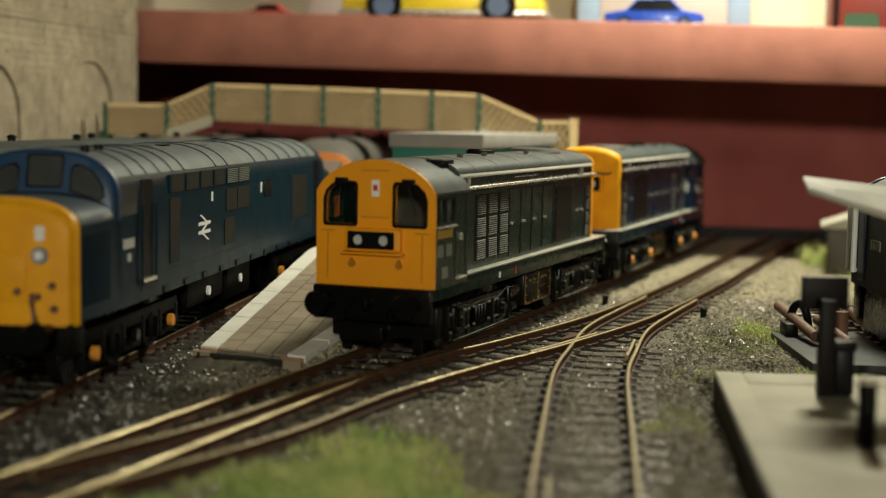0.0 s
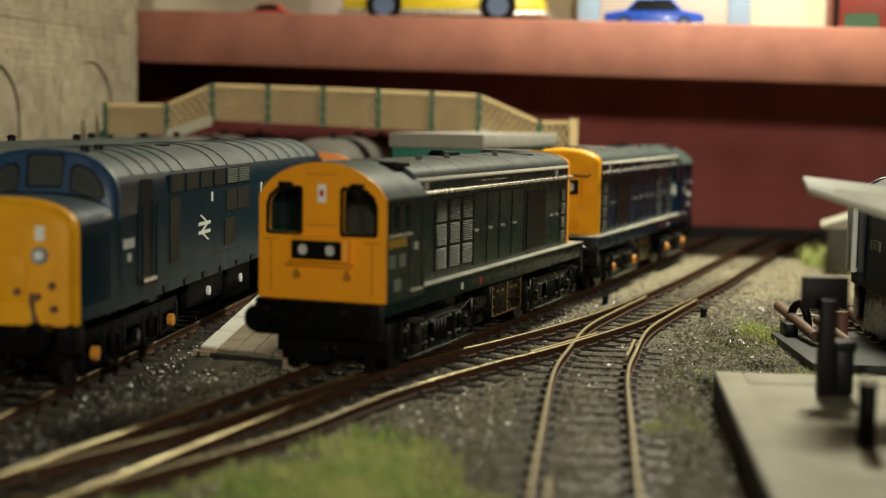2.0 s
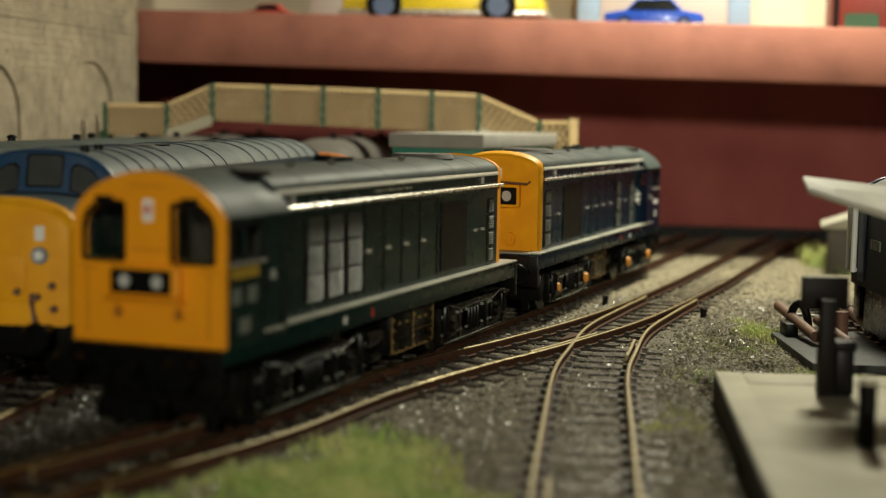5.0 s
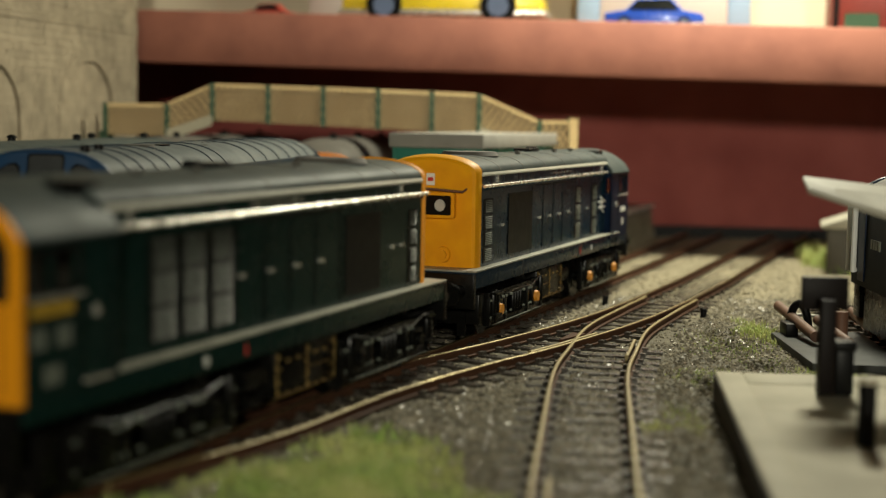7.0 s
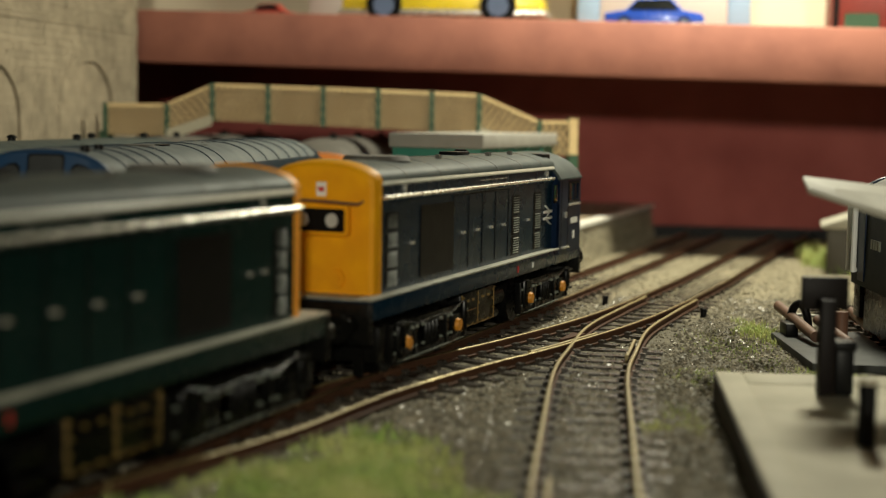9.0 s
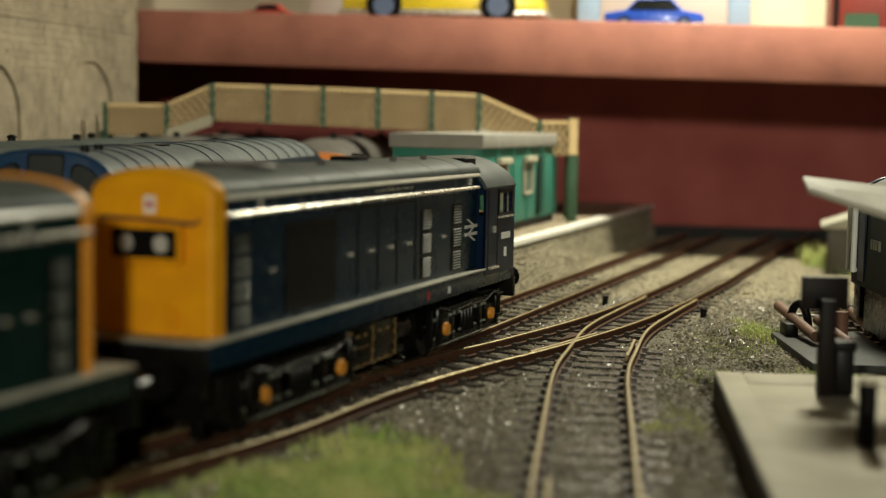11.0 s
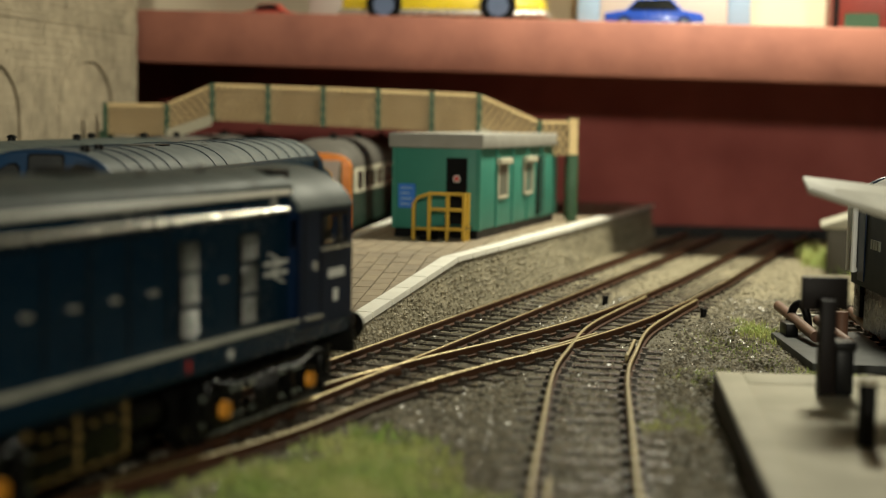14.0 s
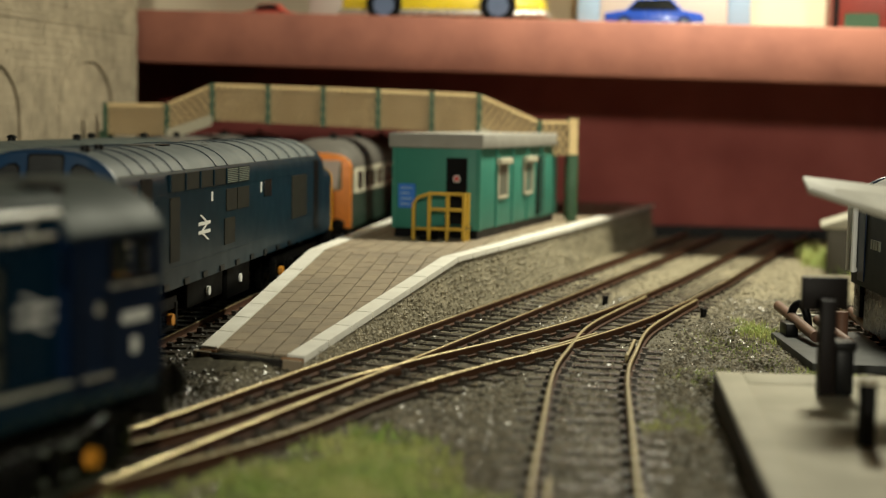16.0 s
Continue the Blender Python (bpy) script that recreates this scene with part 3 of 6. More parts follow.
def rubble_slope():
    """Loose rubble banked against the near side of the platform."""
    edge = [R0, R1, R2, R3]
    cols = 12
    rng = np.random.RandomState(8)
    pts = []
    for a, b in zip(edge[:-1], edge[1:]):
        n = int((b - a).length / 0.9)
        pts += [a.lerp(b, i / n) for i in range(n)]
    V = []
    for k, p in enumerate(pts):
        q = pts[min(k + 6, len(pts) - 1)] - pts[max(k - 6, 0)]
        nrm = Vector((q.y, -q.x, 0)).normalized()
        drop_ = p.z - 1.3 + 4.0
        wide = (3.0 + 7.5 * min(1.0, drop_ / 14)) * (1.0 if p.y < 560 else max(0.25, 1 - (p.y - 560) / 120))
        for j in range(cols):
            f = j / (cols - 1)
            s = p + nrm * (-0.6 + wide * f)
            z = p.z - 1.5 - drop_ * (f ** 0.8)
            V.append((s.x, s.y, z))
    V = np.array(V)
    V[:, 2] += (hash_noise(V[:, 0], V[:, 1], 2.6, 5) - 0.5) * 1.0 + (hash_noise(V[:, 0], V[:, 1], 1.1, 6) - 0.5) * 0.7
    V[:, 0] += rng.uniform(-0.25, 0.25, len(V))
    idx = np.arange(len(V)).reshape(len(pts), cols)
    F = np.stack([idx[:-1, :-1], idx[1:, :-1], idx[1:, 1:], idx[:-1, 1:]], -1).reshape(-1, 4)
    me = bpy.data.meshes.new("rubble_slope")
    me.from_pydata((V * MM).tolist(), [], F.tolist())
    me.materials.append(RUBBLE)
    me.polygons.foreach_set("use_smooth", [True] * len(me.polygons))
    pick = V[rng.randint(0, len(V), 9000)] + rng.uniform(-0.5, 0.5, (9000, 3)) * np.array([1, 1, 0.2])
    r = rng.uniform(0.25, 0.75, 9000)
    base = np.array([(1, 0, 0), (0, 1, 0), (-1, 0, 0), (0, -1, 0), (0, 0, 1), (0, 0, -1)], float)
    co = pick[:, None] + (base[None] * rng.uniform(0.6, 1.3, (9000, 6, 1)) + rng.uniform(-0.3, 0.3, (9000, 6, 3))) * r[:, None, None]
    fb = np.array([(0, 1, 4), (1, 2, 4), (2, 3, 4), (3, 0, 4), (1, 0, 5), (2, 1, 5), (3, 2, 5), (0, 3, 5)])
    ms = bpy.data.meshes.new("rubble")
    ms.from_pydata((co.reshape(-1, 3) * MM).tolist(), [], (fb[None] + 6 * np.arange(9000)[:, None, None]).reshape(-1, 3).tolist())
    ms.materials.append(SANDSTONES)
    tagged(new("rubble", ms), "loose beige and brown stones on the slope by the platform", "rubble", kind="stuff")
    tagged(new("rubble_slope", me), "beige rubble banked against the platform side", "rubble", kind="stuff")


rubble_slope()

# ---- backboard, shelf beam, shelf, room ----
W0, W1 = (-260.0, 842.0), (300.0, 772.0)
s = Shape().prism([W0, W1, (W1[0] + 4, W1[1] + 18), (W0[0], W0[1] + 18)], "z", -8, 112)
tagged(part("wall_back", s, REDWALL), "dark red painted backboard behind the tracks", "wall", kind="structure")
s = Shape().prism([(W0[0], W0[1] - 3), (W1[0], W1[1] - 3), (W1[0], W1[1] - 0.2), (W0[0], W0[1] - 0.2)], "z", -6, 3)
tagged(part("baseboard_strip", s, RUBBER), "black strip at the foot of the backboard", "trim", kind="structure")


def beam_z(x):
    return 105.7 - (x + 148) * 0.0192


s = Shape()
BX0, BX1 = -230.0, 290.0
by = lambda x: 700 - (x + 148) * 0.165
v = []
for x in (BX0, BX1):
    for dy in (0, 16):
        zt = beam_z(x) + 2.6
        v += [(x, by(x) + dy, zt - 24.8), (x, by(x) + dy, zt)]
s.add(v, [(0, 1, 3, 2), (4, 6, 7, 5), (0, 4, 5, 1), (2, 3, 7, 6), (0, 2, 6, 4), (1, 5, 7, 3)])
tagged(part("shelf_beam", s, REDWOOD, bevel=0.8), "red-stained wooden beam along the shelf edge", "beam", kind="structure")
s = Shape()
v = []
for x in (BX0, BX1):
    for y in (by(x) + 16.2, 960):
        zt = beam_z(x) + 0.2
        v += [(x, y, zt - 14), (x, y, zt)]
s.add(v, [(0, 1, 3, 2), (4, 6, 7, 5), (0, 4, 5, 1), (2, 3, 7, 6), (0, 2, 6, 4), (1, 5, 7, 3)])
tagged(part("shelf", s, REDWOOD), "wooden shelf board above the layout", "shelf", kind="structure")
back_y = lambda x: by(x) + 78
s = Shape().prism([(BX0, back_y(BX0)), (BX1, back_y(BX1)), (BX1, back_y(BX1) + 6), (BX0, back_y(BX0) + 6)], "z", 92, 330)
tagged(part("wall_behind_shelf", s, CREAMWALL), "cream painted wall behind the shelf", "wall", kind="structure")
# All but the north wall are unseen, coloured dark to limit reflections on paint.
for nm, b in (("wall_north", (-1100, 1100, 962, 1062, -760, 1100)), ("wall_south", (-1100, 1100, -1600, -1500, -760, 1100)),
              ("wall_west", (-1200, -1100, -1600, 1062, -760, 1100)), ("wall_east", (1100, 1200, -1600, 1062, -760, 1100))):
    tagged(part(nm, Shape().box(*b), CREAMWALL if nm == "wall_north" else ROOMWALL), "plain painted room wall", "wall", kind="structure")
tagged(part("ceiling", Shape().box(-1200, 1200, -1600, 1062, 1100, 1150), ROOMWALL), "unseen ceiling, dark to limit reflections", "ceiling", kind="structure")
tagged(part("floor", Shape().box(-1200, 1200, -1600, 1062, -800, -760), GREYBASE), "dark room floor", "floor", kind="structure")


# ---- stone viaduct wall ----
def viaduct():
    ax, ay, bx, by_ = -192.0, 495.0, -148.5, 698.0
    L = math.hypot(bx - ax, by_ - ay)
    t = thing("viaduct_wall", "weathered buff stone viaduct wall with blind arches", "wall", mpose(ax, ay, 0, math.degrees(math.atan2(by_ - ay, bx - ax))), kind="structure")
    s = Shape().box(0, L, 0, 12, -6, 150)
    part("backing", s, STONEDARK, t)
    rng = random.Random(3)
    STONES_ALL = []
    arches = [(157.5, 58.0, 26.0), (73.0, 56.0, 24.0)]
    z = 0.0
    while z < 148:
        hgt = 3.2 if not (96 < z < 101) else 2.4
        x = rng.uniform(-6, 0)
        while x < L:
            w = rng.uniform(4.5, 8.0)
            xm, zm = x + w / 2, z + hgt / 2
            inside = any((abs(xm - c) < r and zm < zc) or math.hypot(xm - c, zm - zc) < r for c, zc, r in arches)
            if z > 20:
                o = -0.2 + rng.uniform(-0.06, 0.06) if inside else -1.1 + rng.uniform(-0.14, 0.14)
                if 96 < z < 100:
                    o = -1.5
                q = Shape().box(max(x, 0) + 0.05, min(x + w, L) - 0.05, o, 2.0, z + 0.06, z + hgt - 0.06)
                STONES_ALL.append(q)
            x += w
        z += hgt
    allq = Shape()
    for q in STONES_ALL:
        allq.add(q.v, q.f)
    part("stone_courses", allq, STONEWALL, t, "rough coursed stone blocks")["kind"] = "stuff"
    for c, zc, r in arches:
        for i in range(15):
            a0, a1 = math.pi * i / 15 + 0.004, math.pi * (i + 1) / 15 - 0.004
            ri, ro = r - 2.4, r + 3.4
            poly = [(c + ri * math.cos(a0), zc + ri * math.sin(a0)), (c + ro * math.cos(a0), zc + ro * math.sin(a0)),
                    (c + ro * math.cos(a1), zc + ro * math.sin(a1)), (c + ri * math.cos(a1), zc + ri * math.sin(a1))]
            part("voussoir", Shape().prism(poly, "y", -1.42, 2.0), STONEWALL, t)
        for sx in (-1, 1):
            k = c + sx * (r + 0.5)
            part("jamb", Shape().box(k - 2.9, k + 2.9, -1.4, 2.0, 20, zc), STONEWALL, t)


viaduct()


# ---- locomotives ----
def bogie(parent, xc, axle_mat, d):
    """A two-axle bogie: frame, springs, axleboxes, wheels."""
    b = part("bogie", Shape().box(xc - 24, xc + 24, -10, 10, 7, 12.5), BLACK, parent)
    for sy in (1, -1):
        s = Shape()
        y0, y1 = 13.4 * sy, 15.0 * sy
        s.box(xc - 24.5, xc + 24.5, y0, y1, 9.6, 12.2)
        s.prism([(xc - 24, 3.6), (xc - 10, 2.6), (xc + 10, 2.6), (xc + 24, 3.6), (xc + 24, 4.8), (xc - 24, 4.8)], "y", y0, y1)
        for k in (-24.0, -10.5, 10.5, 24.0):
            s.box(xc + k - 0.9, xc + k + 0.9, y0, y1 + 0.3 * sy, 3.2, 11)
        for k in (-3.6, -1.2, 1.2, 3.6):
            s.tube((xc + k, y1, 4.6), (xc + k, y1, 10.2), 0.75, 8)
        for k in (-17, 17):
            s.box(xc + k - 3.4, xc + k + 3.4, y0, y1 + 0.5 * sy, 4.6, 9.8)
            s.tube((xc + k + 5.2 * (1 if k > 0 else -1), y1 + 0.4 * sy, 5.2), (xc + k + 5.2 * (1 if k > 0 else -1), y1 + 0.4 * sy, 12.6), 0.9, 8)
        s.path([(xc - 21, y1 + 0.6 * sy, 12.8), (xc - 12, y1 + 1.0 * sy, 11.0), (xc, y1 + 1.0 * sy, 11.4), (xc + 12, y1 + 1.0 * sy, 11.0), (xc + 21, y1 + 0.6 * sy, 12.8)], 0.22, 6)
        part("side_frame", s, BLACK, b, bevel=0.12)
        # Pale rod and bolts paint in the glints along the black bogie frame.
        g = Shape().tube((xc - 22, y1 + 0.5 * sy, 3.4), (xc + 22, y1 + 0.5 * sy, 3.4), 0.15, 6)
        for k in (-24, -13, -10.5, -6, 6, 10.5, 13, 24):
            g.box(xc + k - 0.35, xc + k + 0.35, min(y1, y1 + 0.7 * sy), max(y1, y1 + 0.7 * sy), 9.9, 10.5).box(xc + k - 0.3, xc + k + 0.3, min(y1, y1 + 0.6 * sy), max(y1, y1 + 0.6 * sy), 5.4, 5.9)
        part("brake_rod", g, GRILLE, b, "pale rod and bolts standing for bogie glints")
        st = Shape().box(xc + d * 21.5 - 2.5, xc + d * 21.5 + 2.5, y1, y1 + 2.0 * sy, 11.8, 12.4)
        st.box(xc + d * 21.5 - 2.5, xc + d * 21.5 + 2.5, y1, y1 + 2.0 * sy, 6.0, 6.5).box(xc + d * 21.5 - 2.4, xc + d * 21.5 - 2.0, y1, y1 + 1.2 * sy, 6, 12)
        part("footstep", st, BLACK, b)
        for k in (-17, 17):
            part("axlebox", Shape().tube((xc + k, y1 + 0.3 * sy, 7.15), (xc + k, y1 + 1.5 * sy, 7.15), 1.75, 16, 1.5), axle_mat, b)
    return b


WHEELS = []


def wheelset(parent, x, r=7.15):
    s = Shape()
    for sy in (1, -1):
        s.tube((0, 7.6 * sy, 0), (0, 10.4 * sy, 0), r, 28)
        s.tube((0, 7.2 * sy, 0), (0, 7.7 * sy, 0), r + 0.7, 28)
        for k in range(8):
            a = k * math.pi / 4
            s.tube((r * 0.55 * math.cos(a), 10.3 * sy, r * 0.55 * math.sin(a)), (r * 0.55 * math.cos(a), 10.7 * sy, r * 0.55 * math.sin(a)), 0.5, 6)
    s.tube((0, -13.6, 0), (0, 13.6, 0), 1.2, 10)
    w = part("wheelset", s, [BLACK], parent)
    w.location = (x * MM, 0, r * MM)
    WHEELS.append((w, x))
    return w


def buffer(parent, x, y, d, r=3.1, z=14.0):
    s = Shape().tube((x, y, z), (x + d * 4.2, y, z), 1.9, 14).tube((x + d * 4.2, y, z), (x + d * 6.4, y, z), 1.2, 12)
    s.tube((x + d * 6.4, y, z), (x + d * 7.1, y, z), r * 0.8, 20, r).tube((x + d * 7.1, y, z), (x + d * 7.6, y, z), r, 20, r * 0.92)
    return part("buffer", s, BLACK, parent)


def louvre_panel(parent, x0, x1, z0, z1, y, slats, frame_mat=GRILLE):
    x0, x1 = min(x0, x1), max(x0, x1)
    s = Shape().box(x0, x1, y - 0.3, y + 0.12, z0, z1)
    p = part("louvre_panel", s, RUBBER, parent)
    s = Shape()
    h = (z1 - z0 - 0.6) / slats
    for i in range(slats):
        z = z0 + 0.3 + i * h
        xa, xb = x0 + 1.15, x1 - 1.15
        s.add([(xa, y + 0.14, z + h * 0.68), (xb, y + 0.14, z + h * 0.68), (xb, y + 0.5, z + h * 0.35), (xa, y + 0.5, z + h * 0.35), (xb, y + 0.14, z + h * 0.25), (xa, y + 0.14, z + h * 0.25)],
              [(0, 1, 2, 3), (3, 2, 4, 5)])
    part("slat_set", s, frame_mat, p, "silver-grey louvre slats")
    return p


def arrows(parent, x, z, y, size, name="arrow_emblem"):
    """The double-arrow emblem as plain bars."""
    s = Shape()
    k = size / 10.0
    for dz in (1.05, -1.05):
        s.box(x - 5 * k, x + 5 * k, y, y + 0.12, z + dz * k - 0.42 * k, z + dz * k + 0.42 * k)
    zig = [(3.4, 3.2), (-2.6, 1.05), (2.6, -1.05), (-3.4, -3.2)]
    for (xa, za), (xb, zb) in zip(zig[:-1], zig[1:]):
        xa, xb = x + xa * k, x + xb * k
        s.prism([(xa - 0.75 * k, z + za * k), (xa + 0.75 * k, z + za * k), (xb + 0.75 * k, z + zb * k), (xb - 0.75 * k, z + zb * k)], "y", y, y + 0.14)
    return part(name, s, WHITE, parent, "white double-arrow emblem in plain bars")


def loco20(label, paint, cab_paint, d, axle_mat, other):
    """A single-cab diesel; the cab stands at d times +x."""
    t = thing("diesel_locomotive", label, "locomotive", group="moving locomotives")
    X = lambda a, b: (min(d * a, d * b), max(d * a, d * b))
    # frame
    s = Shape().box(*X(-86, 83.8), -16.8, 16.8, 14.6, 19.0)
    part("frame", s, paint, t, bevel=0.2)
    for e in (1, -1):
        part("headstock", Shape().box(*X(e * 85.0, e * 87), -16.9, 16.9, 9.4, 17.7 if e > 0 else 18.6), BLACK, t, bevel=0.3)
    s = Shape().box(*X(-86, 60.5), 14.2, 17.2, 19.0, 19.5).box(*X(-86, 60.5), -17.2, -14.2, 19.0, 19.5).box(*X(-86.4, -78), -14.2, 14.2, 19.0, 19.5)
    part("running_plate", s, PLATE, t, "dusty grey running plate", bevel=0.1)
    # bonnet
    s = Shape().prism(arch(14.2, 19.2, 44.4, 44.6, 10), "x", *X(-75.5, 62))
    part("bonnet", s, paint, t)
    rf = Shape().prism([(14.35, 44.4)] + [(14.35 * math.cos(math.pi * i / 16), 45.0 + 4.0 * math.sin(math.pi * i / 16)) for i in range(17)] + [(-14.35, 44.4)], "x", *X(-74.8, 62))
    rp = part("bonnet_roof", rf, ROOF, t, "dusty grey curved roof")
    rr = Shape()
    for x in (-60, -38, -16, 6, 28, 48):
        rr.prism([(14.45 * math.cos(math.pi * i / 16), 45.0 + 4.1 * math.sin(math.pi * i / 16)) for i in range(17)] + [(14.2 * math.cos(math.pi * i / 16), 44.9 + 3.9 * math.sin(math.pi * i / 16)) for i in range(16, -1, -1)], "x", d * x - 0.22, d * x + 0.22)
    part("roof_seam", rr, ROOF_DARK, rp)
    part("exhaust_port", Shape().box(*X(2, 12), -3, 3, 48.9, 49.9).box(*X(12, 13), -2, 2, 49, 50.4), RUBBER, rp, bevel=0.2)
    part("roof_fan", Shape().tube((d * -48, 0, 48.6), (d * -48, 0, 49.75), 9, 28, 8.2), ROOF_DARK, rp)
    part("horn_box", Shape().box(*X(58, 66), 6.0, 11.4, 46.4, 48.6), RUBBER, rp, "black horn box", bevel=0.4)
    for x in (20, -20, 40):
        part("lifting_eye", Shape().box(d * x - 0.9, d * x + 0.9, 5.4, 6.6, 48.3, 49.7), ROOF_DARK, rp)
    # nose end
    s = Shape()
    prof = lambda w, ze, zt: arch(w, 19.3, ze, zt, 16)
    s.loft([[(d * x, y, z) for y, z in prof(w, ze, zt)] for x, w, ze, zt in ((-75.2, 14.35, 44.8, 49.5), (-77.4, 14.35, 44.6, 49.3), (-78.6, 13.8, 44.2, 48.8), (-79.2, 12.9, 43.8, 48.0))])
    nose = part("nose_end", s, YELLOW if axle_mat is BLACK else NOSE_YELLOW, t, "plain yellow bonnet end", angle=28)
    part("headcode_box", Shape().prism(rrect(-8.2, 8.2, 32.6, 39.4, 0.8), "x", *X(-81.0, -79)), NOSE_YELLOW, nose)
    part("headcode_panel", Shape().prism(rrect(-7.2, 7.2, 33.4, 38.6, 0.4), "x", *X(-81.12, -80.9)), RUBBER, nose, "black headcode panel")
    for y in (-3.9, 3.9):
        part("marker_disc", Shape().tube((d * -81.1, y, 36.0), (d * -81.4, y, 36.0), 1.6, 18), DISC, nose, "white marker disc")
    part("code_label", Shape().box(*X(-79.3, -79.15), -1.2, 1.4, 41.2, 44.4), WHITE, nose, "small white code label")
    part("code_label_mark", Shape().box(*X(-79.36, -79.2), -0.7, 0.9, 42.3, 43.3), RED, nose)
    part("nose_handrail", Shape().path([(d * -79.2, -10.8, 39.3), (d * -80.2, -10.4, 40.4), (d * -80.3, 0, 40.2), (d * -80.2, 10.4, 39.7), (d * -79.2, 11.2, 40.4)], 0.35, 8), PIPE, nose)
    part("lamp_iron_ring", Shape().tube((d * -79, 4.5, 22.8), (d * -79.9, 4.5, 22.8), 2.3, 20, 2.0).tube((d * -79.9, 4.5, 22.8), (d * -80.5, 4.5, 22.8), 1.2, 14), NOSE_YELLOW, nose)
    # cab: a hollow shell with glazed openings
    cabp = cab_section(17.0, 17.6, 40.8, 48.7)
    part("cab_floor", Shape().box(*X(60.6, 83.8), -16.0, 16.0, 17.4, 19.6), CABINSIDE, t)
    part("control_desk", Shape().box(*X(77.5, 83.6), -15.0, 15.0, 19.6, 29.5).box(*X(60.8, 64.0), -13.0, 13.0, 19.6, 44.0), CABINSIDE, t, bevel=0.3)
    back = [(y * 0.985, z) for y, z in cab_section(17.0, 17.6, 40.8, 48.4)]
    bulk = part("cab_bulkhead", Shape().plate(back, [rrect(14.5, 16.2, 33.4, 39.0, 0.3), rrect(-16.2, -14.5, 33.4, 39.0, 0.3)], "x", *X(60.5, 61.5)), cab_paint, t)
    for q in (1, -1):
        part("pane", Shape().box(*X(60.9, 61.2), q * 14.4, q * 16.3, 33.3, 39.1), CLEAR, bulk).visible_shadow = False
    top = cab_section(17.25, 40.5, 40.9, 48.9)
    under = [(y * 0.955, z - 0.55) for y, z in top[1:-1]]
    part("cab_roof", Shape().prism(top[1:-1] + under[::-1], "x", *X(60.2, 85.05 if other else 84.2)), ROOF, t, "dusty grey cab roof", angle=14)
    outer = [(5.0, 32.9), (5.6, 32.3), (14.4, 32.3), (15.0, 32.9), (15.0, 39.0), (14.2, 41.2), (12.0, 43.0), (9.0, 43.6), (5.6, 43.4), (5.0, 42.6)]
    inner = [(10 + (a - 10) * 0.86, 37.6 + (b - 37.6) * 0.88) for a, b in outer]
    face = [(y * (0.94 if other else 1.003), z - 0.5 if other and z > 30 else z + 0.1) for y, z in cabp]
    front = part("cab_front", Shape().plate(face, [inner, [(-a, b) for a, b in inner[::-1]]], "x", *X(83.9, 85.0)), YELLOW, t, "full yellow cab end", angle=30)
    part("cab_lining", Shape().plate([(y * 0.9, z - 0.6) for y, z in cabp], [[(a, b) for a, b in inner], [(-a, b) for a, b in inner[::-1]]], "x", *X(83.3, 83.8)), CABINSIDE, t)
    for sy in (-1, 1):
        w = part("front_window", Shape().plate([(sy * a, b) for a, b in outer], [[(sy * a, b) for a, b in inner]], "x", *X(84.6, 85.25)), RUBBER, front, "black framed front window")
        part("pane", Shape().prism([(sy * a, b) for a, b in inner], "x", *X(84.5, 84.75)), CLEAR, w).visible_shadow = False
        part("wiper_box", Shape().box(*X(84.9, 86.0), sy * 7.8, sy * 11.4, 42.7, 44.2), RUBBER, w, bevel=0.2)
        part("wiper", Shape().tube((d * 85.7, sy * 9.4, 43), (d * 85.6, sy * 11.8, 35.5), 0.18, 6), RUBBER, w)
    hb = part("headcode_box", Shape().prism(rrect(-8.0, 8.0, 26.4, 32.0, 0.7), "x", *X(85, 86.9)), YELLOW, front, "protruding yellow headcode box", bevel=0.25)
    part("lamp_shelf", Shape().box(*X(85, 87.4), -8.8, 8.8, 25.6, 26.2), YELLOW, front, bevel=0.15)
    part("headcode_panel", Shape().prism(rrect(-7.0, 6.4, 27.0, 31.3, 0.3), "x", *X(86.8, 87.0)), RUBBER, hb, "black headcode panel")
    for y in (-3.9, 3.4):
        part("marker_disc", Shape().tube((d * 86.9, y, 29.2), (d * 87.25, y, 29.2), 1.2, 18), DISC, hb, "white marker disc")
    part("code_label", Shape().box(*X(85, 85.2), -1.0, 1.2, 39.8, 43.8), WHITE, front, "small white code label")
    part("code_label_mark", Shape().box(*X(85, 85.26), -0.5, 0.7, 41.2, 42.6), RED, front)
    for y in (-6.4, 7.2):
        part("lamp_iron", Shape().tube((d * 85, y, 23.2), (d * 85.9, y, 23.2), 0.9, 12).box(*X(85, 86.2), y - 0.3, y + 0.3, 23.2, 24.6), SEAM, front)
    sb = Shape()
    for y in (-13.6, 13.6):
        sb.box(*X(85, 85.2), y - 2.0, y + 2.0, 31.0, 31.25).box(*X(85, 85.2), y - 0.12, y + 0.12, 19.2, 30.8)
    sb.box(*X(85, 85.15), -4.0, 4.0, 46.0, 46.2).box(*X(85, 85.15), -4.0, 4.0, 34.6, 34.8)
    part("raised_seam", sb, SEAM, front)
    for sy in (1, -1):
        Y = lambda a, b: (min(sy * a, sy * b), max(sy * a, sy * b))
        lights = [rrect(*X(71.3, 77.0), 33.7, 39.1, 0.4), rrect(*X(77.5, 81.8), 33.7, 39.1, 0.4)]
        e0, e1 = X(60.5, 84.95 if other else 84.0)
        wall_ = [(e0, 17.4), (e1, 17.4), (e1, 41.1), (e0, 41.1)]
        part("cab_side", Shape().plate(wall_, lights, "y", *Y(16.0, 16.9)), cab_paint, t)
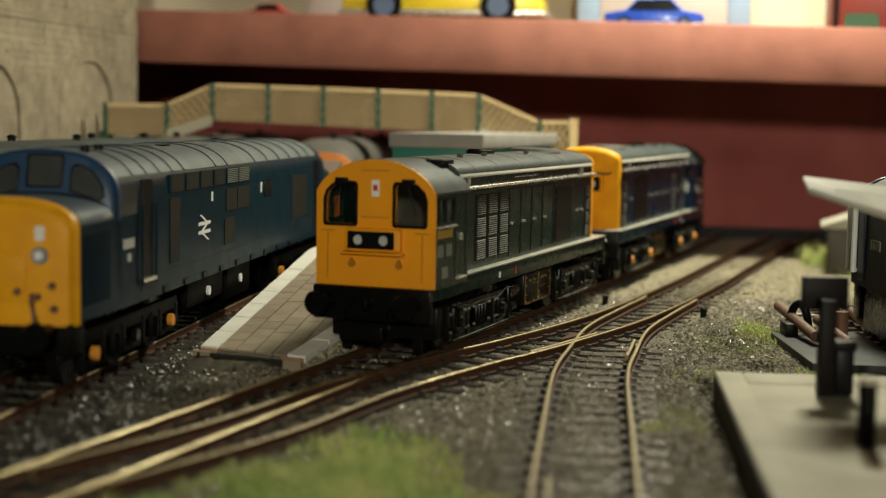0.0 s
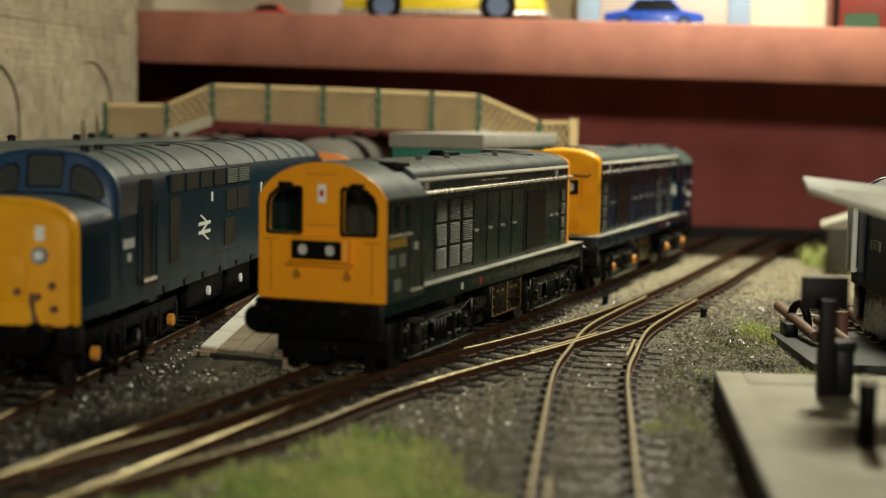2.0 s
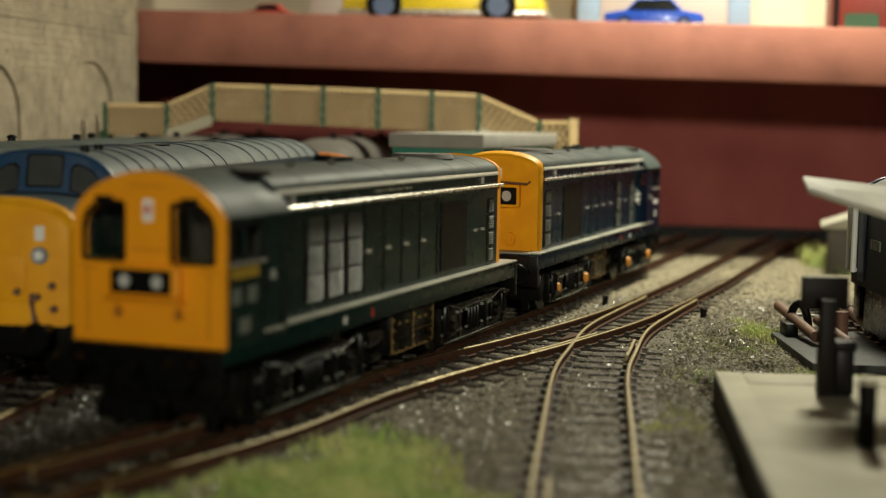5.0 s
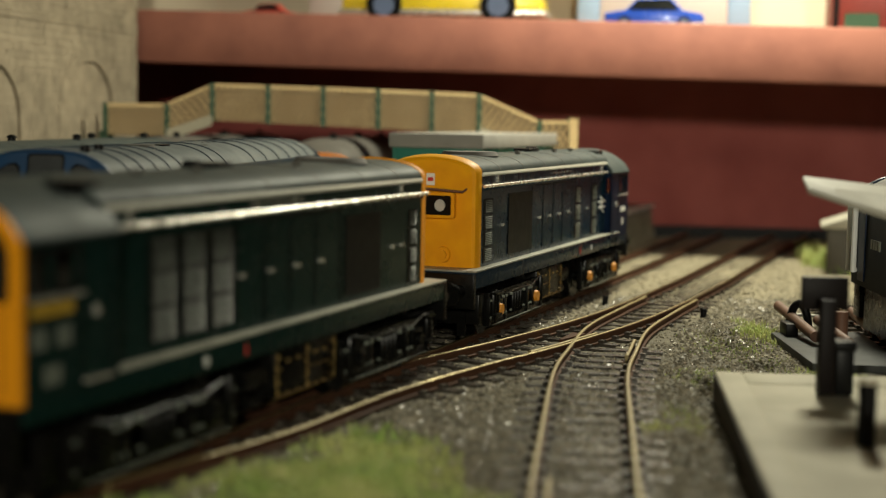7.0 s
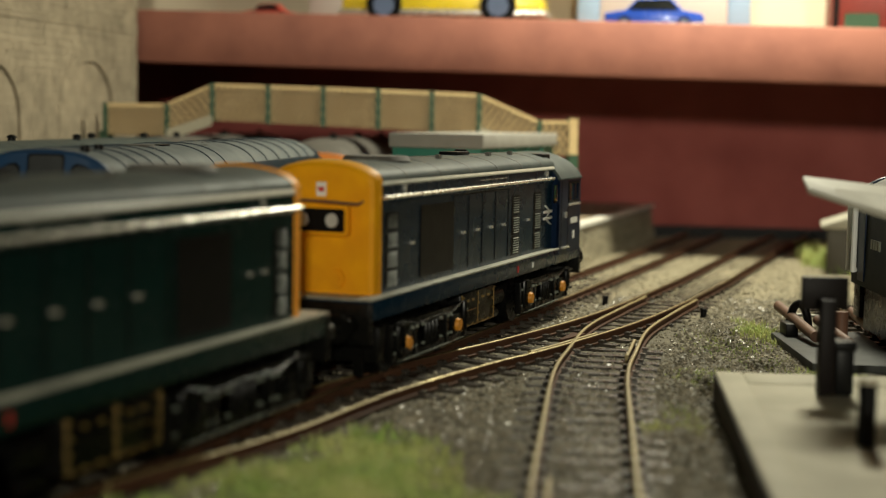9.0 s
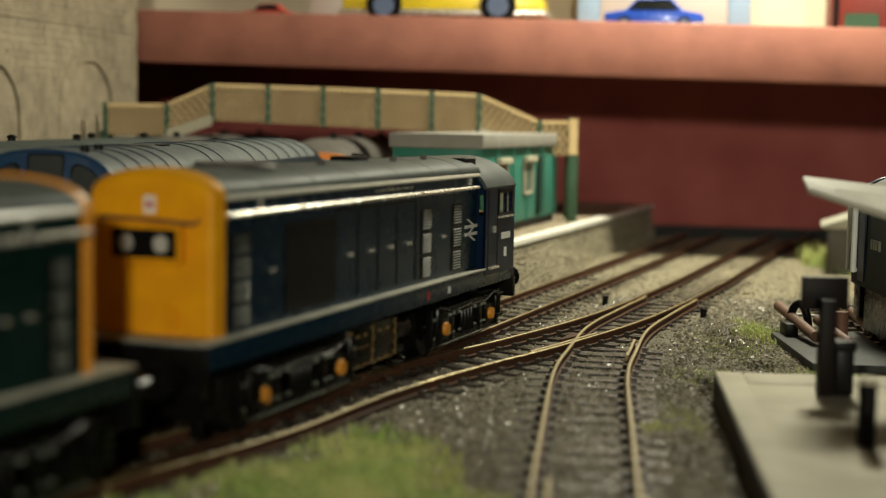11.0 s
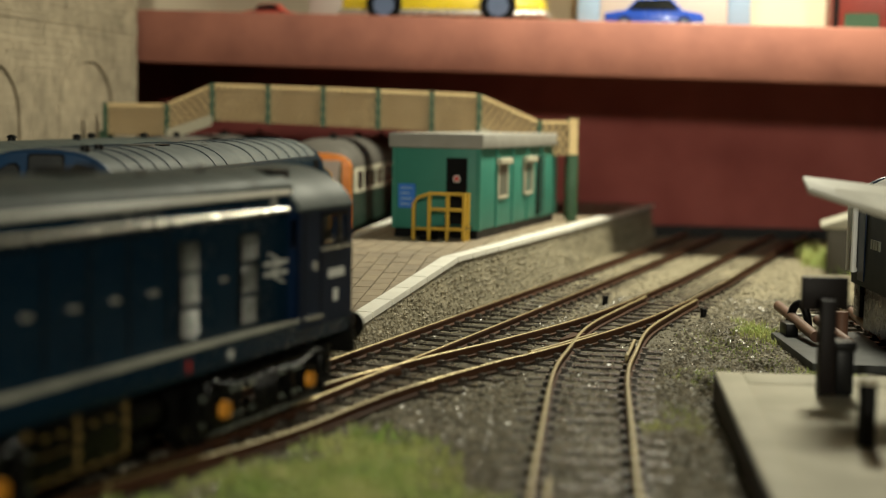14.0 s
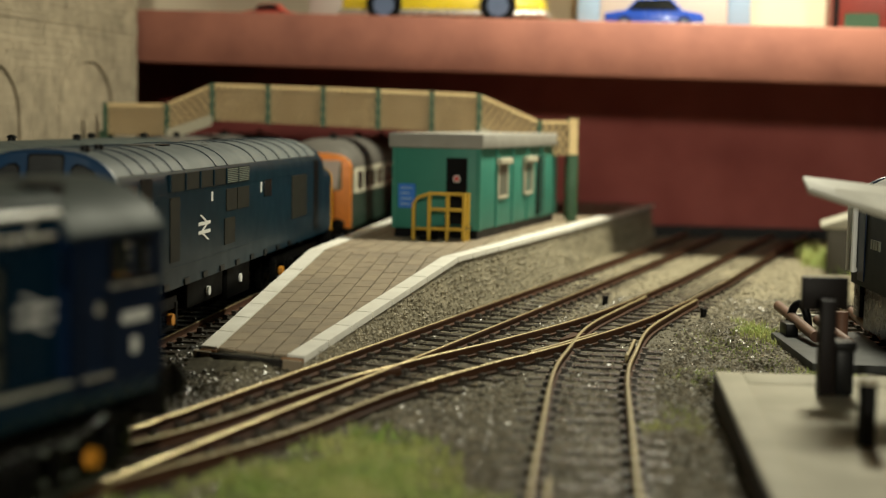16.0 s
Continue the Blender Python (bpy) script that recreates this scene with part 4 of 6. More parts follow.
        w = part("side_window", Shape().plate(rrect(*X(70.5, 82.5), 33.0, 39.8, 0.8), lights, "y", *Y(16.8, 17.15)), RUBBER, t)
        for q in lights:
            part("pane", Shape().prism(q, "y", *Y(16.4, 16.6)), CLEAR, w).visible_shadow = False
        ds = Shape().box(*X(70.0, 70.25), *Y(16.8, 17.0), 19.0, 40.2).box(*X(62.4, 62.65), *Y(16.8, 17.0), 19.0, 40.2)
        part("door_seam", ds, RUBBER, t)
        part("window_ledge", Shape().box(*X(70.2, 82.8), *Y(16.8, 17.7), 32.3, 32.8), STEEL, w)
        if not other:
            part("name_strip", Shape().box(*X(72.5, 82.5), *Y(16.8, 17.1), 29.8, 31.8), HANDYELLOW, t, "dull yellow strip under the window")
        else:
            part("name_strip", Shape().box(*X(73.5, 81.0), *Y(16.8, 17.05), 26.4, 28.2), WHITE, t, "white number bar")
        if not other:
            nb = Shape()
            for k in range(5):
                if k != 2:
                    nb.box(*X(73 + k * 2.0, 74.4 + k * 2.0), *Y(16.8, 17.05), 25.2, 28.2)
            part("number_bar", nb, GRILLE, t, "pale number bars")
            part("crest", Shape().box(*X(75.5, 79.5), *Y(16.8, 17.05), 19.8, 22.6), GRILLE, t, "pale worn crest")
        else:
            part("data_panel", Shape().box(*X(76, 78), *Y(16.8, 17.05), 21.5, 24.0), WHITE, t)
        part("door_handle", Shape().box(*X(66.5, 67.3), *Y(16.8, 17.6), 28.6, 30.4), STEEL, t)
        part("cab_step", Shape().box(*X(63, 70), *Y(16.6, 17.8), 19.0, 19.5), STEEL, t)
        part("gutter", Shape().box(*X(59.8, 84.2), *Y(16.8, 17.5), 40.6, 41.1), ROOF, t)
        part("roof_edge", Shape().prism([(sy * a, b) for a, b in ((14.2, 43.7), (14.8, 43.8), (14.8, 44.2), (13.3, 46.15), (12.6, 46.2), (13.2, 44.4))], "x", *X(-74.8, 61)), ROOFEDGE, t, "pale chamfered roof edge", bevel=0.12)
        part("cantrail_strip", Shape().prism([(sy * a, b) for a, b in ((14.1, 40.0), (14.95, 40.0), (14.95, 40.35), (14.1, 41.5))], "x", *X(-75.0, 60.4)), paint, t, bevel=0.1)
        hr = Shape().tube((d * -76, sy * 15.5, 41.1), (d * 58, sy * 15.5, 41.1), 0.46, 10)
        for x in (-70, -48, -24, 0, 24, 46):
            hr.tube((d * x, sy * 14.2, 41.1), (d * x, sy * 15.5, 41.1), 0.4, 6)
        part("handrail", hr, STEEL, t, "bright metal handrail")
        for x in (-62, 54):
            part("grab_bar", Shape().box(*X(x - 0.5, x + 0.5), *Y(14.2, 14.7), 41.8, 44.0), STEEL, t)
        # louvres and doors along the bonnet side
        if not other:
            for c in range(3):
                for r in range(3):
                    louvre_panel(t, d * (39.2 - c * 9.7), d * (48.4 - c * 9.7), 21.4 + r * 5.9, 27.25 + r * 5.9, sy * 14.2 if sy > 0 else -14.7, 9)
            doors, handles = (19.0, 8.0, -2.6, -13.8, -25.5), (17.2, 5.9, -5.0, -16.0)
            mesh_x, cols = (-46.5, -28.0), ((-72.5, -66.5),)
        else:
            doors, handles = (-28.5, -17.0, -6.0, 5.0, 16.5), (-21.5, -10.2, 0.8, 11.8)
            mesh_x, cols = (-51.5, -29.0), ((-73.2, -65.4), (19.6, 27.0), (40.6, 48.4))
        for a, b in cols:
            for r in range(4 if a < -60 else 3):
                hh = 4.4 if a < -60 else 5.8
                louvre_panel(t, d * a, d * b, 20.4 + r * hh, 20.0 + (r + 1) * hh, sy * 14.2 if sy > 0 else -14.7, 7)
        s = Shape()
        for x in doors:
            s.box(*X(x - 0.15, x + 0.15), *Y(14.0, 14.38), 20.5, 39.6)
        s.box(*X(min(doors), max(doors)), *Y(14.0, 14.4), 39.4, 39.7)
        part("door_seam", s, RUBBER, t)
        for x in handles:
            part("catch", Shape().box(*X(x - 0.9, x + 0.9), *Y(14.2, 14.9), 29.4, 30.1), STEEL, t)
        for x in (-57, -62.5 if not other else 35):
            part("catch", Shape().box(*X(x - 0.7, x + 0.7), *Y(14.2, 14.9), 29.4, 30.1), STEEL, t)
        part("radiator_mesh", Shape().box(*X(*mesh_x), *Y(14.0, 14.5), 21.0, 38.2), RUBBER, t, "black radiator mesh")
        part("cab_roof_label", Shape().box(*X(-8, 14), *Y(14.2, 14.5), 42.6, 42.9), STEEL, t)
        tk = part("tank", Shape().box(*X(-23, 4.5), *Y(6, 14.6), 4.6, 13.6), BLACK, t, bevel=0.4)
        rng = random.Random(9)
        g = Shape()
        for x in (-21.5, -9.5, 3.0):
            for z in (5.4, 7.6, 10.2, 12.6):
                xx = d * (x + rng.uniform(-0.4, 0.4))
                g.tube((xx, sy * 14.5, z), (xx, sy * 15.05, z), 0.36, 8)
        for x in (-17.5, -13.5, -5.5, -1.0):
            g.tube((d * x, sy * 14.5, 5.0), (d * x, sy * 15.0, 5.0), 0.34, 8)
            g.box(*X(x - 0.6, x + 0.6), *Y(14.5, 15.0), 11.2, 11.8)
        for x in (-22.3, -9.5, 3.6):
            g.tube((d * x, sy * 14.75, 4.8), (d * x, sy * 14.75, 13.4), 0.13, 6)
        g.tube((d * -22.3, sy * 14.75, 8.9), (d * -11.0, sy * 14.75, 8.9), 0.11, 6)
        g.tube((d * -22.3, sy * 14.75, 4.8), (d * 3.6, sy * 14.75, 4.8), 0.13, 6)
        part("pipework", g, BRASSDOT, tk, "brassy pipe fittings")
        part("air_reservoir", Shape().tube((d * 6.5, sy * 11.5, 9.5), (d * 15, sy * 11.5, 9.5), 2.6, 14).tube((d * 7, sy * 12, 5), (d * 12, sy * 12, 5), 1.4, 10), BLACK, t)
        if other:
            arrows(t, d * 55.0, 30.0, sy * 14.45 if sy > 0 else -14.6, 9.5)
        part("data_mark", Shape().box(*X(33, 34.4), *Y(16.7, 16.95), 15.8, 17.4), WHITE, t)
        part("data_mark", Shape().box(*X(19, 19.8), *Y(16.7, 16.95), 15.6, 17.6), RED, t)
    for e, x in ((1, 87), (-1, -87)):
        for y in (-11.4, 11.4):
            buffer(t, d * e * 87, y, d * e)
        part("coupling", Shape().box(*X(e * 86, e * 93), -4.5, 4.5, 6.4, 7.4).box(*X(e * 92, e * 93.2), -6, 6, 5.4, 9).box(*X(e * 86, e * 91), -0.6, 0.6, 12.5, 15), BLACK, t, bevel=0.2)
        part("buffer_beam_pipe", Shape().path([(d * e * 87, 6, 13), (d * e * 89.2, 6, 12), (d * e * 89.4, 6, 8), (d * e * 88.4, 6, 5)], 0.5, 8).path([(d * e * 87, -6, 13), (d * e * 89.2, -6, 12), (d * e * 89.4, -6, 8), (d * e * 88.4, -6, 5)], 0.5, 8), BLACK, t)
        for y in (-9.6, 9.6):
            part("guard_iron", Shape().box(*X(e * 79, e * 79.6), y - 1.2, y + 1.2, 1.2, 9), BLACK, t)
        part("bogie_front", Shape().box(*X(e * 74, e * 78.5), -14.2, 14.2, 4.2, 12.5), BLACK, t, bevel=0.5)
    for xc in (48, -48):
        bogie(t, d * xc, axle_mat, d * (1 if xc > 0 else -1))
        for k in (-17, 17):
            wheelset(t, d * xc + k)
    return t


def narrow(loco, k, tail):
    """Bring the body to its model width; buffers, bogies and wheels keep theirs."""
    done = set()
    for ob in loco.children_recursive:
        names = (ob.name + " " + (ob.parent.name if ob.parent else "")).split()
        if any(n.split(".")[0] in ("bogie", "wheelset", "buffer", "bogie_front", "guard_iron") for n in names) or ob.data.name in done:
            continue
        done.add(ob.data.name)
        for v in ob.data.vertices:
            v.co.y *= k
            if v.co.x < -0.056:
                v.co.x += tail


LOCO_A = loco20("dark green diesel locomotive with a yellow cab end leading", GREEN, GREEN, 1, BLACK, False)
LOCO_B = loco20("blue diesel locomotive with orange axlebox covers trailing", BLUE, BLUE_CAB, -1, AXLE, True)
narrow(LOCO_A, 0.92, 0.0035)
narrow(LOCO_B, 0.92, 0.0)


# ---- parked six-axle diesel ----
def ring37(x, w, z0, ze, zt, shear=0.0):
    return [(x, y, z) for y, z in arch(w, z0, ze, zt, 18, 0.8)]


def bogie3(parent, xc):
    b = part("bogie", Shape().box(xc - 33, xc + 33, -10, 10, 7, 13), UNDER37, parent)
    for sy in (1, -1):
        y0, y1 = 13.4 * sy, 15.2 * sy
        s = Shape().box(xc - 34, xc + 34, y0, y1, 9.4, 12.6)
        for k in (-33, -20, -13.5, -7, 7, 13.5, 20, 33):
            s.box(xc + k - 0.9, xc + k + 0.9, y0, y1 + 0.3 * sy, 4, 11)
        s.box(xc - 32, xc + 32, y0, y1, 4.0, 5.2)
        for k in (-13.5, 13.5):
            s.tube((xc + k, y1, 5), (xc + k, y1, 10), 1.8, 10)
        part("side_frame", s, UNDER37, b, bevel=0.15)
        for k in (-27, 0, 27):
            part("axlebox", Shape().tube((xc + k, y1, 7.2), (xc + k, y1 + 1.3 * sy, 7.2), 1.5, 14), AXLE if k != 0 else BLACK, b)
    for k in (-27, 0, 27):
        s = Shape()
        for sy in (1, -1):
            s.tube((xc + k, 7.6 * sy, 7.3), (xc + k, 10.4 * sy, 7.3), 7.3, 24)
        s.tube((xc + k, -13, 7.3), (xc + k, 13, 7.3), 1.2, 8)
        part("wheelset", s, BLACK, b)


def loco37():
    h = math.degrees(math.atan2(-U37[1], -U37[0]))
    t = thing("diesel_locomotive", "parked blue diesel locomotive with a yellow nose and ribbed grey roof", "locomotive", mpose(-78.7, 412.8, 0, h))
    secs = [(-156.5, 16.6, 16, 35.2, 41.0), (-140.5, 17.2, 15.2, 35.6, 41.2), (-139.5, 17.2, 15.2, 35.7, 41.4), (-137, 17.3, 15.2, 40.4, 48.6), (-134, 17.3, 15.2, 41, 50.0), (-126, 17.3, 15.2, 41, 50.6),
            (87, 17.3, 15.2, 41, 50.6), (90.0, 17.2, 15.2, 40.9, 50.3), (92.6, 17.2, 15.2, 35.7, 41.3), (93.5, 17.2, 15.2, 35.6, 41.2), (111.5, 16.8, 15.6, 35.4, 41.0)]
    body = part("body", Shape().loft([ring37(*q) for q in secs]), BLUE37, t, "weathered blue bodyside", angle=30)
    for e in (1, -1):
        part("nose_front", Shape().loft([ring37(x if e > 0 else -x - 45, w, z0, ze, zt) for x, w, z0, ze, zt in
             ((111.4, 16.66, 15.0, 35.3, 41.3), (113.6, 16.5, 14.8, 35.0, 41.0), (115.2, 15.6, 14.8, 33.8, 39.9), (116.0, 13.8, 15.0, 32.0, 37.6))]), NOSE_YELLOW, t, "rounded yellow nose", angle=30)
    s = Shape()
    s.box(115.6, 116.3, -6.8, 6.8, 20, 29.5)
    nf = part("nose_panel", s, NOSE_YELLOW, t, bevel=0.2)
    for y in (-9.8, 9.8):
        part("marker_lamp", Shape().tube((115.7, y, 29.6), (116.7, y, 29.6), 1.75, 18), LAMPRING, nf, "blue-grey marker lamp ring")
        part("lamp_glass", Shape().tube((116.6, y, 29.6), (117.0, y, 29.6), 1.0, 16), WHITE, nf, "white marker lamp glass")
    part("code_label", Shape().box(114.4, 116.1, 8.7, 10.7, 32.6, 35.6), WHITE, nf)
    for y, z in ((12.4, 23.4), (9.2, 21.0), (12.8, 18.6), (5.0, 22.0)):
        part("lamp_iron", Shape().tube((115.6, y, z), (116.9, y, z), 0.8, 10), PIPE, nf)
    part("grime_hose", Shape().path([(115.9, 8.0, 21.5), (117.0, 8.2, 20.0), (117.0, 8.8, 16.5), (116.0, 9.2, 14.5)], 0.6, 8), PIPE, nf)
    for sy in (1, -1):
        part("nose_edge", Shape().tube((93.8, sy * 16.55, 36.6), (111.2, sy * 15.9, 35.7), 0.6, 10), PLATE, t, "worn pale edge of the nose top")
        lv = Shape()
        for k in range(6):
            lv.box(95.5 + k * 2.6, 96.1 + k * 2.6, min(sy * 16.4, sy * 17.35), max(sy * 16.4, sy * 17.35), 18.5, 33.5)
        part("nose_louvre", lv, BLUE37, t)
    # windscreen
    def arch_z(y, w, ze, zt):
        c = min(1.0, abs(y) / w) ** 1.25
        return ze + (zt - ze) * math.sqrt(1 - c * c) ** 0.95

    rings = [(88.9, 17.45, 40.9, 50.75), (90.3, 17.4, 40.9, 50.65), (90.9, 16.9, 40.6, 50.1), (92.9, 17.25, 35.7, 41.35)]
    part("cab_front", Shape().loft([ring37(x, w, 35.2, ze, zt) for x, w, ze, zt in rings]), BROW, t, "blue cab front round the windscreen", angle=30)
    part("nose_top", Shape().loft([[(x, y, z) for y, z in arch(w, 35.1, ze, zt, 18, 0.8)[1:-1]] + [(x, -w * 0.98, 35.0), (x, w * 0.98, 35.0)] for x, w, ze, zt in ((92.7, 17.2, 35.8, 41.45), (111.6, 16.8, 35.55, 41.15))]), NOSETOP, t, "dusty blue-grey nose top", angle=30)

    def face_x(y, z):
        lo, hi = arch_z(y, 17.25, 35.7, 41.35), arch_z(y, 16.9, 40.6, 50.1)
        return 92.9 - 2.0 * min(1.0, max(0.0, (z - lo) / max(hi - lo, 0.5)))

    def pane(poly, nm):
        cy, cz = sum(a for a, _ in poly) / len(poly), sum(b for _, b in poly) / len(poly)
        big = [(cy + (a - cy) * 1.13, cz + (b - cz) * 1.13) for a, b in poly]
        f = part("windscreen_rubber", Shape().loft([[(face_x(a, b) - 1.2, a, b) for a, b in big], [(face_x(a, b) + 0.22, a, b) for a, b in big]]), RUBBER, t, "black rubber round a windscreen", bevel=0.1)
        return part(nm, Shape().loft([[(face_x(a, b) - 1.0, a, b) for a, b in poly], [(face_x(a, b) + 0.3, a, b) for a, b in poly]]), WINDSCREEN, f, "dusty windscreen pane")
    pane([(-2.2, 42.7), (4.6, 42.7), (5.0, 43.1), (5.0, 48.8), (4.5, 49.3), (-2.1, 49.3), (-2.6, 48.8), (-2.6, 43.1)], "windscreen")
    for q in (1, -1):
        pane([(1.2 + q * a, b) for a, b in ((6.3, 41.9), (6.3, 46.4), (7.3, 47.2), (8.8, 46.9), (10.8, 45.7), (12.8, 43.2), (13.4, 40.9), (12.7, 40.1), (9.3, 40.9))], "windscreen")
    # roof with ribs
    def band(x0, x1, lift, a0=0.115, a1=0.885, n=16):
        o, i = [], []
        for k in range(n + 1):
            th = math.pi * (a0 + (a1 - a0) * k / n)
            c = math.cos(th)
            y = 17.3 * math.copysign(abs(c) ** 0.8, c)
            z = 41 + 9.6 * math.sin(th) ** 0.95
            o.append((y * (1 + lift / 30), z + lift))
            i.append((y * 0.98, z - 0.6))
        return [(x0, o + i[::-1]), (x1, o + i[::-1])]
    g = Shape()
    (x0, p), (x1, _) = band(-126, 88.8, 0.12)
    roof = part("roof", g.prism(p, "x", x0, x1), ROOF37, t, "grey roof, dusty and weathered", angle=30)
    for x in (78, 68, 58, 48, 38, 8, -4, -36, -52, -68, -84, -100, -114):
        g = Shape()
        (x0, p), (x1, _) = band(x - 0.55, x + 0.55, 0.42)
        part("roof_rib", g.prism(p, "x", x0, x1), ROOFRIB, roof, angle=30)
    part("roof_fan", Shape().tube((36, 3.5, 49.6), (36, 3.5, 50.95), 4.6, 26, 4.3), ROOF_DARK, roof)
    part("exhaust_port", Shape().prism(rrect(17, 25, 3.0, 6.6, 1.6), "z", 49.4, 50.75), RUBBER, roof, "black oval exhaust opening")
    for x0, x1, y, z in ((-46, 30, 10.6, 48.55), (0, 30, 13.6, 46.5)):
        part("roof_panel_seam", Shape().tube((x0, y, z), (x1, y, z), 0.22, 6), ROOFRIB, roof)
    part("exhaust_port", Shape().box(-14, -4, 2, 8, 48.8, 50.2), RUBBER, roof, bevel=0.2)
    for x in (-20, -26, -32, -38, -44):
        part("roof_hatch_bar", Shape().path([(x, 4, 50.5), (x, 9, 49.3), (x, 12.2, 47.4)], 0.3, 6), RUBBER, roof)
    part("roof_hatch_bar", Shape().tube((-18, 12.4, 47.4), (-46, 12.4, 47.4), 0.3, 6), RUBBER, roof)
    for x in (84, 72):
        part("horn_grille", Shape().tube((x, -1 + 0.1 * x, 50), (x, -1 + 0.1 * x, 51.6), 1.0, 10), RUBBER, roof)
    # sides
    for sy in (1, -1):
        Y = lambda a, b: (min(sy * a, sy * b), max(sy * a, sy * b))
        S = lambda nm, x0, x1, z0, z1, m, lab="", y=17.55, r=0.4: part(nm, Shape().prism(rrect(min(x0, x1), max(x0, x1), z0, z1, r), "y", *Y(17.0, y)), m, t, lab)
        # Flat black panels paint the shade of the cab door recesses; nothing is cut in.
        S("cab_door", 66.4, 74.4, 17.5, 43.6, RUBBER, "flat black panel painting the shade of a cab door recess", 17.4)
        S("door_side_window", 77.4, 89.0, 36.0, 42.4, WINDSCREEN, "dusty cab side window", y=17.45)
        S("cab_door", -128.0, -119.5, 17.5, 43.0, RUBBER, "flat black panel painting the shade of a cab door recess", 17.4)
        for x in (65.4, 75.6):
            part("door_rail", Shape().tube((x, sy * 17.9, 19), (x, sy * 17.9, 38), 0.35, 8), BLUE37, t)
        part("door_step", Shape().box(65.5, 74.5, *Y(17, 18.2), 19.6, 20.4), STEEL, t)
        rv = Shape()
        S("roof_grille", -25, 53, 39.6, 44.0, GRILLE37, "row of bodyside grilles", 17.5)
        for k in range(6):
            rv.box(53 - k * 13 - 0.4, 53 - k * 13 + 0.4, *Y(17, 17.8), 39.6, 44)
        part("grille_bar", rv, BLUE37, t)
        for k in range(2):
            fr = Shape()
            for i in range(8):
                fr.box(-24 + k * 12.5, -12.5 + k * 12.5, *Y(17.4, 17.75), 39.8 + i * 0.52, 40.05 + i * 0.52)
            part("grille_slat", fr, GRILLE, t)
        S("side_panel", 45, 52.8, 22, 38.2, GRILLE37, "dusty side grille")
        S("side_window", -24.8, -11.5, 31.8, 38.0, GRILLE37, "body side grille")
        S("side_window", -10.5, 0.5, 31.8, 38.0, GRILLE37, "body side grille")
        S("side_window", -8.8, 2.2, 22.4, 29.8, GRILLE37, "body side grille")
        S("side_window", -53.5, -44.0, 33.6, 38.8, GLASS)
        S("side_panel", -107.0, -83.0, 24, 38.6, GRILLE37, "dusty side grille")
        S("white_mark", 14.3, 15.6, 35.4, 38.0, WHITE, y=17.5, r=0.1)
        S("white_mark", -41.0, -39.6, 35.2, 38.4, WHITE, y=17.5, r=0.1)
        nb = Shape()
        for k in range(5):
            nb.box(79.8 + k * 1.5, 80.9 + k * 1.5, *Y(17.0, 17.5), 28.4, 30.6)
        part("number_bar", nb, DISC, t, "white number bars")
        S("data_panel", 82, 84, 25.4, 27.2, DISC, y=17.5, r=0.1)
        arrows(t, 22.5, 28.8, sy * 17.4 if sy > 0 else -17.55, 11.0)
        part("body_seam", Shape().box(-92, 66, *Y(17, 17.42), 20.3, 20.6).box(-92, 66, *Y(17, 17.42), 38.9, 39.1), BLUE37, t)
        part("fuel_tank", Shape().box(-34, -8, *Y(6, 15.5), 5.5, 15).box(-5, 30, *Y(8, 15), 7.5, 15), UNDER37, t, bevel=0.6)
        for x in (12, -22):
            part("tank_gauge", Shape().tube((x, sy * 15.2, 10.5), (x, sy * 16.0, 10.5), 1.3, 14), WHITE, t)
        for k in range(9):
            part("valance_step", Shape().box(54 - k * 17, 58 - k * 17, *Y(16.8, 17.7), 15.4, 17.0), RUBBER, t)
        for e in (1, -1):
            buffer(t, 115.5 if e > 0 else -160.5, sy * 11.4, e, 3.1, 13.6)
    for e in (1, -1):
        q = 0 if e > 0 else -45
        part("buffer_beam", Shape().box(e * 108 + q, e * 115.5 + q, -16.2, 16.2, 8.5, 15.4), UNDER37, t, bevel=0.4)
        bogie3(t, 74 if e > 0 else -102)
        part("coupling", Shape().box(e * 115 + q, e * 119 + q, -4, 4, 6, 8), BLACK, t)
    return t


loco37()


